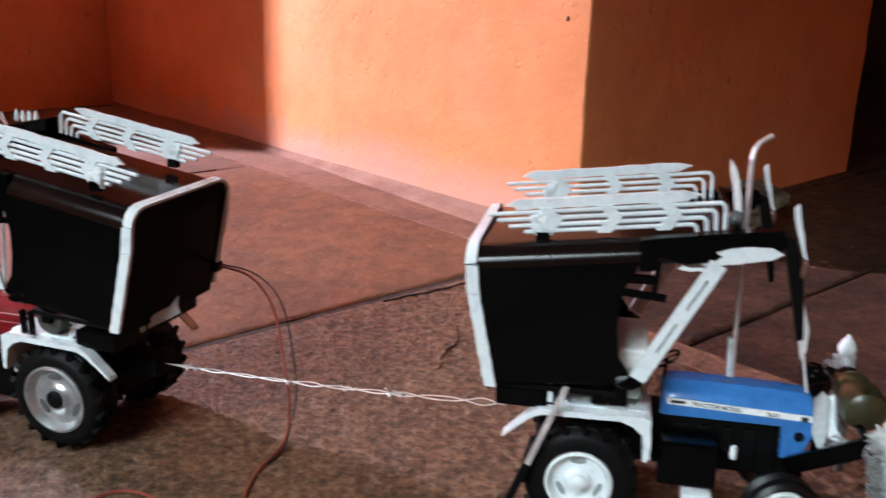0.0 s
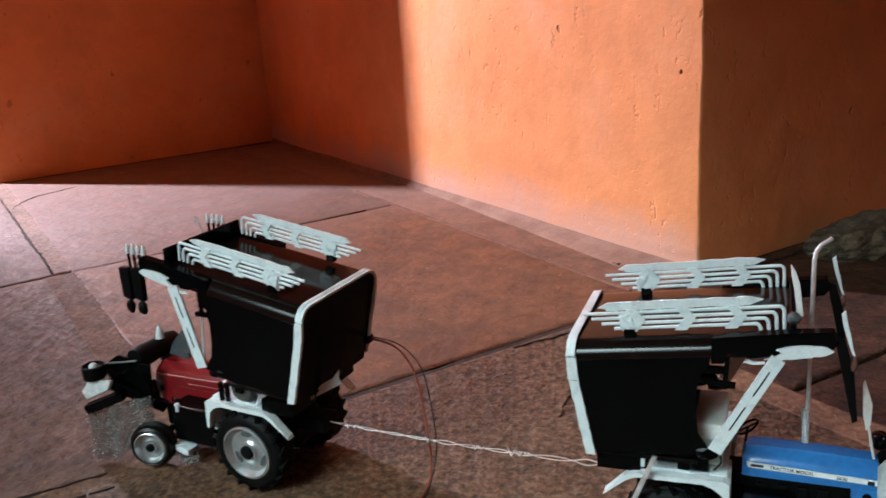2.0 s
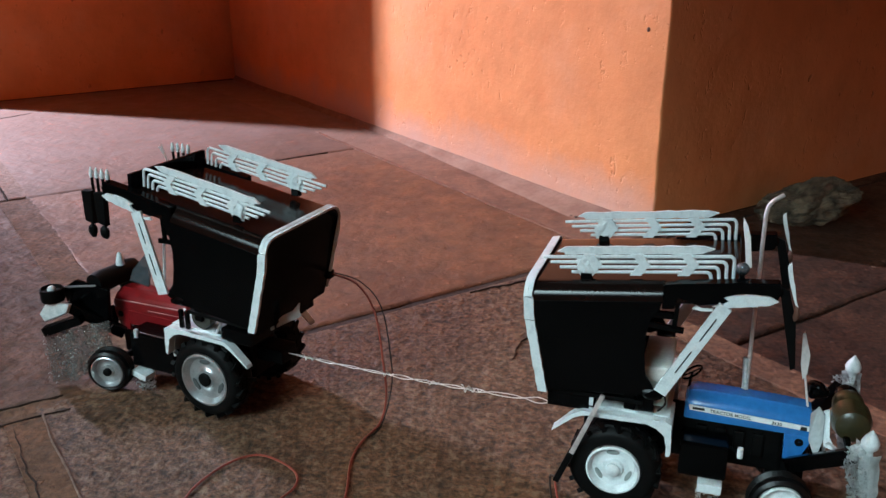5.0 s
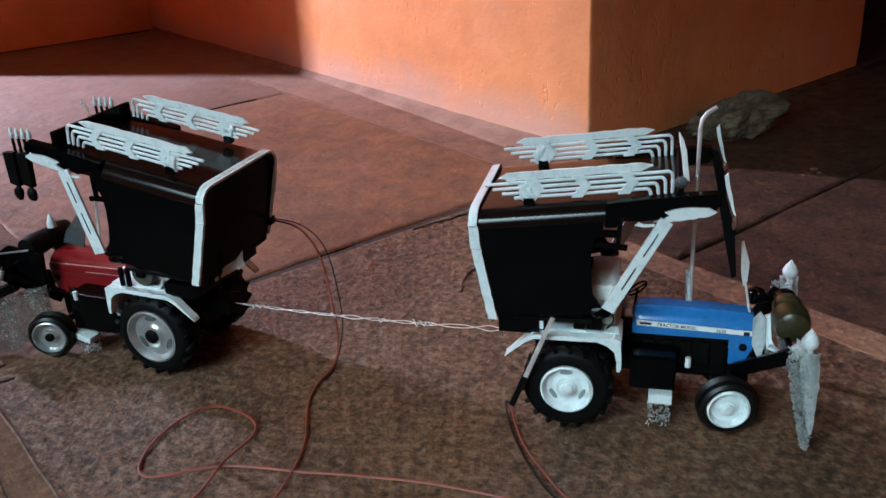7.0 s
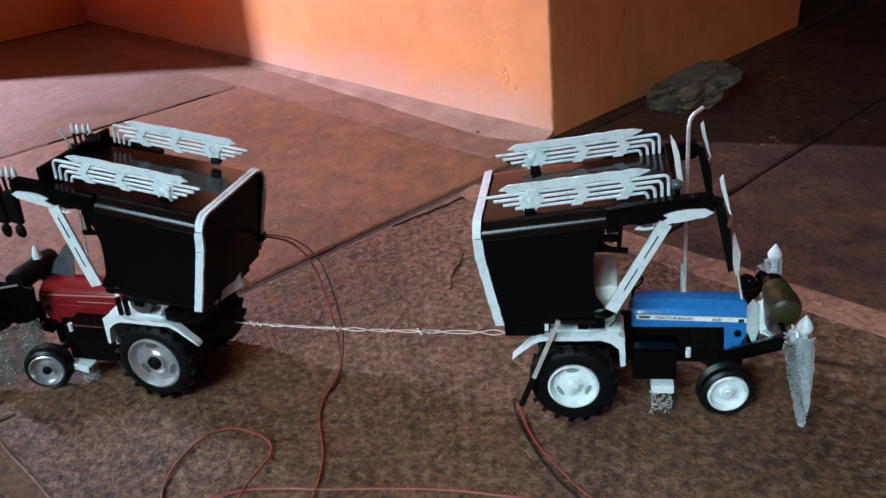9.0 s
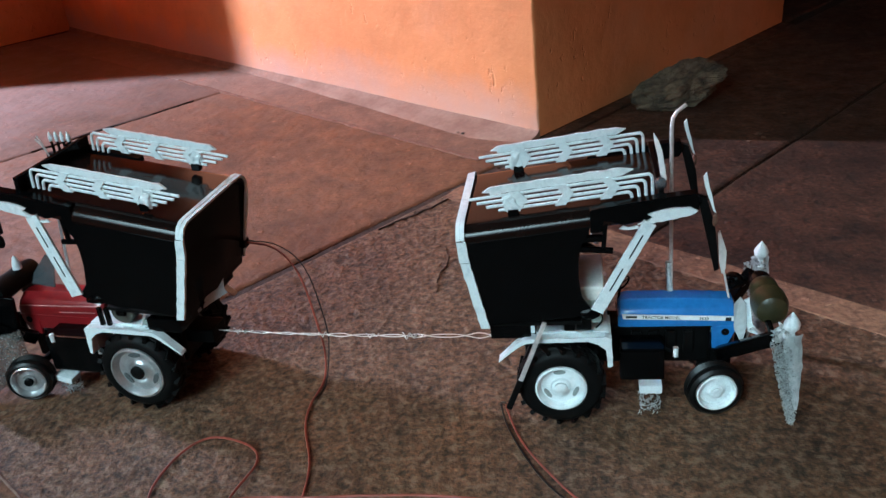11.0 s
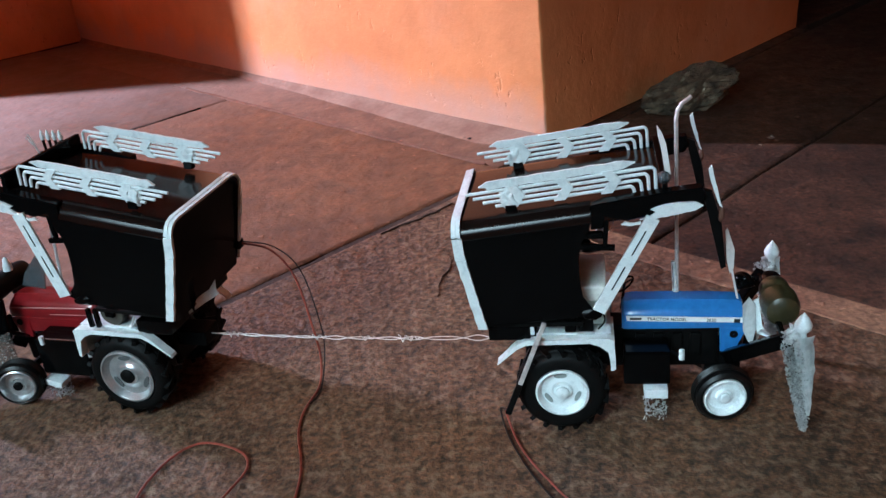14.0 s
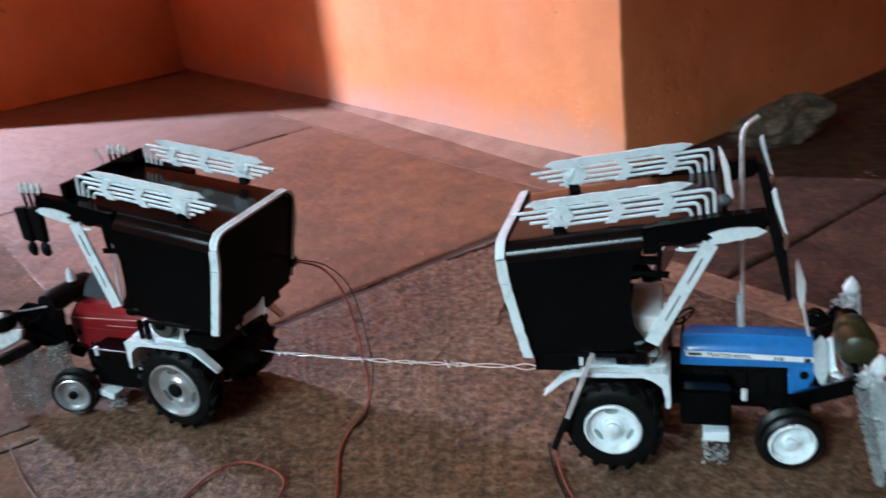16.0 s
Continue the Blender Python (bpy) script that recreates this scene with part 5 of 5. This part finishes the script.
SLABS = [
    (-1.60, -0.772, 0.7122, 1.672), (-0.742, -0.118, 0.7122, 1.672), (-2.19, -1.63, 0.7122, 1.672),
    (-1.45, -0.772, -0.016, 0.7098), (-0.742, -0.118, -0.016, 0.7098), (-2.19, -1.48, -0.016, 0.7098),
    (-1.60, -0.899, -0.80, -0.0245), (-0.866, -0.238, -0.80, -0.0245), (-2.19, -1.63, -0.80, -0.0245),
    (-0.207, 1.25, -0.311, -0.0245), (-0.207, 0.60, -0.80, -0.317), (0.61, 1.30, -0.80, -0.317),
    (0.80, 1.60, 0.004, 0.70), (0.80, 1.60, 0.71, 1.6), (1.26, 2.2, -0.80, -0.006), (1.61, 2.9, 0.004, 1.6),
    (-2.19, -1.2, -1.6, -0.81), (-1.19, -0.3, -1.6, -0.81), (-0.29, 0.7, -1.6, -0.81), (0.71, 1.9, -1.6, -0.81),
    (-2.19, -1.2, -2.39, -1.61), (-1.19, -0.3, -2.39, -1.61), (-0.29, 0.7, -2.39, -1.61), (0.71, 1.9, -2.39, -1.61), (1.91, 2.9, -2.39, -0.81),
]
# stone copies by place: paled towards the daylight, dimmed left and right
for i, (u0, u1, v0, v1) in enumerate(SLABS):
    slab(u0, u1, v0, v1, 0.0, 3.7 * i, M_DIMPALE if v0 > 0.7 and u1 < -0.75 else M_PALE if v0 > 0.7 and u1 < 0 else M_ROUGH if v0 > -0.1 and u1 < -0.75 else M_STONE if v0 > -0.1 and u1 < 0 else M_DIMSTONE if u0 > -0.25 else M_GRITTY, "slab", 0.003, relief={1: 0.0006, 3: 0.0030, 4: 0.0010, 7: 0.0017, 9: 0.0014, 6: 0.0016}.get(i, 0.0), size={1: 34.0, 3: 62.0, 4: 45.0}.get(i, 75.0))
MORTAR = [(-0.784, -0.744, -0.012, 0.7085), (-0.766, -0.744, 0.7135, 1.67), (-0.893, -0.868, -0.80, -0.046), (-0.238, -0.207, -0.80, -0.0255), (-1.63, -1.60, 0.72, 1.67)]
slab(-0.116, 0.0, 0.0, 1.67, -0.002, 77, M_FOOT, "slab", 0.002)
slab(0.004, 0.79, -0.021, 0.003, -0.001, 78, M_DIMSTONE, "mortar_strip", 0.001)
slab(-0.80, -0.12, -0.0262, -0.0150, -0.0030, 79, M_GROOVE, "mortar_strip", 0.0012)
slab(-1.45, -0.800, -0.045, -0.0165, 0.0012, 81, M_MORTAR, "mortar_strip", 0.004, relief=0.0042, size=95.0)
for i, (u0, u1, v0, v1) in enumerate(MORTAR):
    slab(u0 - 0.005, u1 + 0.005, v0, v1, 0.0003 if i in (1, 3) else -0.0004, 50 + i, M_BAND if i == 3 else M_PALEMORTAR if i == 1 else M_MORTAR, "mortar_strip", 0.005)
# a low fillet of mortar along the foot of the lit wall
bm = bmesh.new()
prof = [(-1.0, -0.012), (-0.75, 0.0035), (-0.45, 0.009), (-0.2, 0.015), (-0.05, 0.024), (0.1, 0.032), (0.1, -0.002)]
rows = []
for k in range(70):
    v = 0.004 + 1.664 * k / 69
    w = 0.010 + 0.058 * max(0.0, 1 - max(v, 0) / 0.75) * min(1.0, 0.25 + max(v, 0) / 0.13) + 0.002 * noise.noise(Vector((v * 9, 1, 2)))
    rows.append([bm.verts.new(plan(u * w, v, z * 0.38)) for u, z in prof])
for p, q in zip(rows, rows[1:]):
    for k in range(len(prof)):
        bm.faces.new((p[k], p[(k + 1) % len(prof)], q[(k + 1) % len(prof)], q[k]))
bm.faces.new(rows[0])
part("mortar_fillet", bm, M_DUST, floor, smooth=True)
def lime_ridge(u, v0, v1, width, height, mat):
    """A thin uneven ridge of old lime along a joint."""
    bm = bmesh.new()
    rows = []
    for k in range(90):
        v = v0 + (v1 - v0) * k / 89
        c = u + 0.003 * noise.noise(Vector((v * 14, 4, 2)))
        w = width + 0.75 * width * noise.noise(Vector((v * 31, 1, 7)))
        h = height + 0.6 * height * noise.noise(Vector((v * 22, 8, 3)))
        rows.append([bm.verts.new(plan(c + a * w, v, z)) for a, z in ((-1, -0.004), (-0.9, 0.0004), (-0.2, h), (0.6, h * 0.8), (1.3, -0.004))])
    for p, q in zip(rows, rows[1:]):
        for k in range(4):
            bm.faces.new((p[k], p[k + 1], q[k + 1], q[k]))
    return part("lime_ridge", bm, mat, floor, smooth=True)


lime_ridge(-0.117, 0.02, 0.88, 0.0042, 0.0014, M_LIME)
lime_ridge(-0.865, -0.34, -0.05, 0.0011, 0.0016, M_PALEMORTAR)

# ---------------------------------------------------------------- small marks, dark pieces in place of shaded hollows: nail hole in the wall, hairline cracks in the floor
wall_corner = bpy.data.objects["wall_corner"]
part("nail_hole", blob(plan(0.001, 0.043, 0.292), 0.0031, (1, 1, 1.15), 0.5, 200, 2), M_BROWN, wall_corner, "small dark nail hole")


def crack(uv, w, seed, mat=M_JOINT):
    """A hairline crack: a thin wandering sliver, coloured dark in place of a cut groove's shade, that tapers out at
    both ends.
    """
    bm = bmesh.new()
    P = [plan(u, v, 0.0006) for u, v in uv]
    Q = []
    for a, b in zip(P, P[1:]):
        Q += [a.lerp(b, k / 8) for k in range(8)]
    Q.append(P[-1])
    rows = []
    for i, p in enumerate(Q):
        d = (Q[min(i + 1, len(Q) - 1)] - Q[max(i - 1, 0)]).normalized()
        n = Vector((-d.y, d.x, 0))
        t = i / (len(Q) - 1)
        wob = noise.noise(p * 60 + Vector((seed, 0, 0))) * 0.004
        ww = w * (0.15 + math.sin(math.pi * t)) * (0.6 + 0.5 * noise.noise(p * 90))
        rows.append([bm.verts.new(p + n * (wob - ww)), bm.verts.new(p + n * (wob + ww)), bm.verts.new(p + n * (wob + ww) - Vector((0, 0, 0.004))), bm.verts.new(p + n * (wob - ww) - Vector((0, 0, 0.004)))])
    for a, b in zip(rows, rows[1:]):
        for k in range(4):
            bm.faces.new((a[k], a[(k + 1) % 4], b[(k + 1) % 4], b[k]))
    bm.faces.new(rows[0][::-1])
    bm.faces.new(rows[-1])
    return part("crack", bm, mat, floor, "dark hairline crack")


crack([(-0.36, -0.0335), (-0.31, -0.037), (-0.27, -0.041), (-0.235, -0.043)], 0.0018, 4, M_GROOVE)
crack([(-1.20, -0.0480), (-1.05, -0.0465), (-0.93, -0.0475), (-0.84, -0.0520)], 0.0019, 6, M_GROOVE)
crack([(-1.25, -0.0130), (-1.10, -0.0115), (-0.95, -0.0120), (-0.84, -0.0200)], 0.0016, 7, M_GROOVE)
crack([(-0.891, -0.055), (-0.894, -0.12), (-0.892, -0.20), (-0.895, -0.30)], 0.0010, 8)
crack([(-0.50, 0.712), (-0.40, 0.716), (-0.30, 0.708), (-0.18, 0.713)], 0.0035, 1)
crack([(-0.773, 0.715), (-0.771, 0.85), (-0.776, 1.0), (-0.772, 1.15), (-0.775, 1.30)], 0.0036, 5)
crack([(-0.77, 1.30), (-0.735, 1.38), (-0.70, 1.42), (-0.60, 1.46)], 0.003, 2)
crack([(-0.340, -0.133), (-0.366, -0.160), (-0.395, -0.178), (-0.430, -0.205)], 0.0004, 3, M_GROOVE)
# crumbs of pale mortar lying on the slabs
for i, (u, v, r) in enumerate(((0.174, -0.261, 0.0042), (0.163, -0.274, 0.0030), (0.140, -0.265, 0.0024), (0.271, -0.251, 0.0032), (0.306, -0.336, 0.0030), (-0.048, 0.119, 0.0026), (-0.049, 0.130, 0.0020), (-0.742, -0.148, 0.0022))):
    part("mortar_crumb", blob(plan(u, v, 0.0006), r, (1.3, 1.0, 0.4), 0.6, 260, 2, seed=i), M_JOINT if u == -0.048 else M_PALEMORTAR, floor)
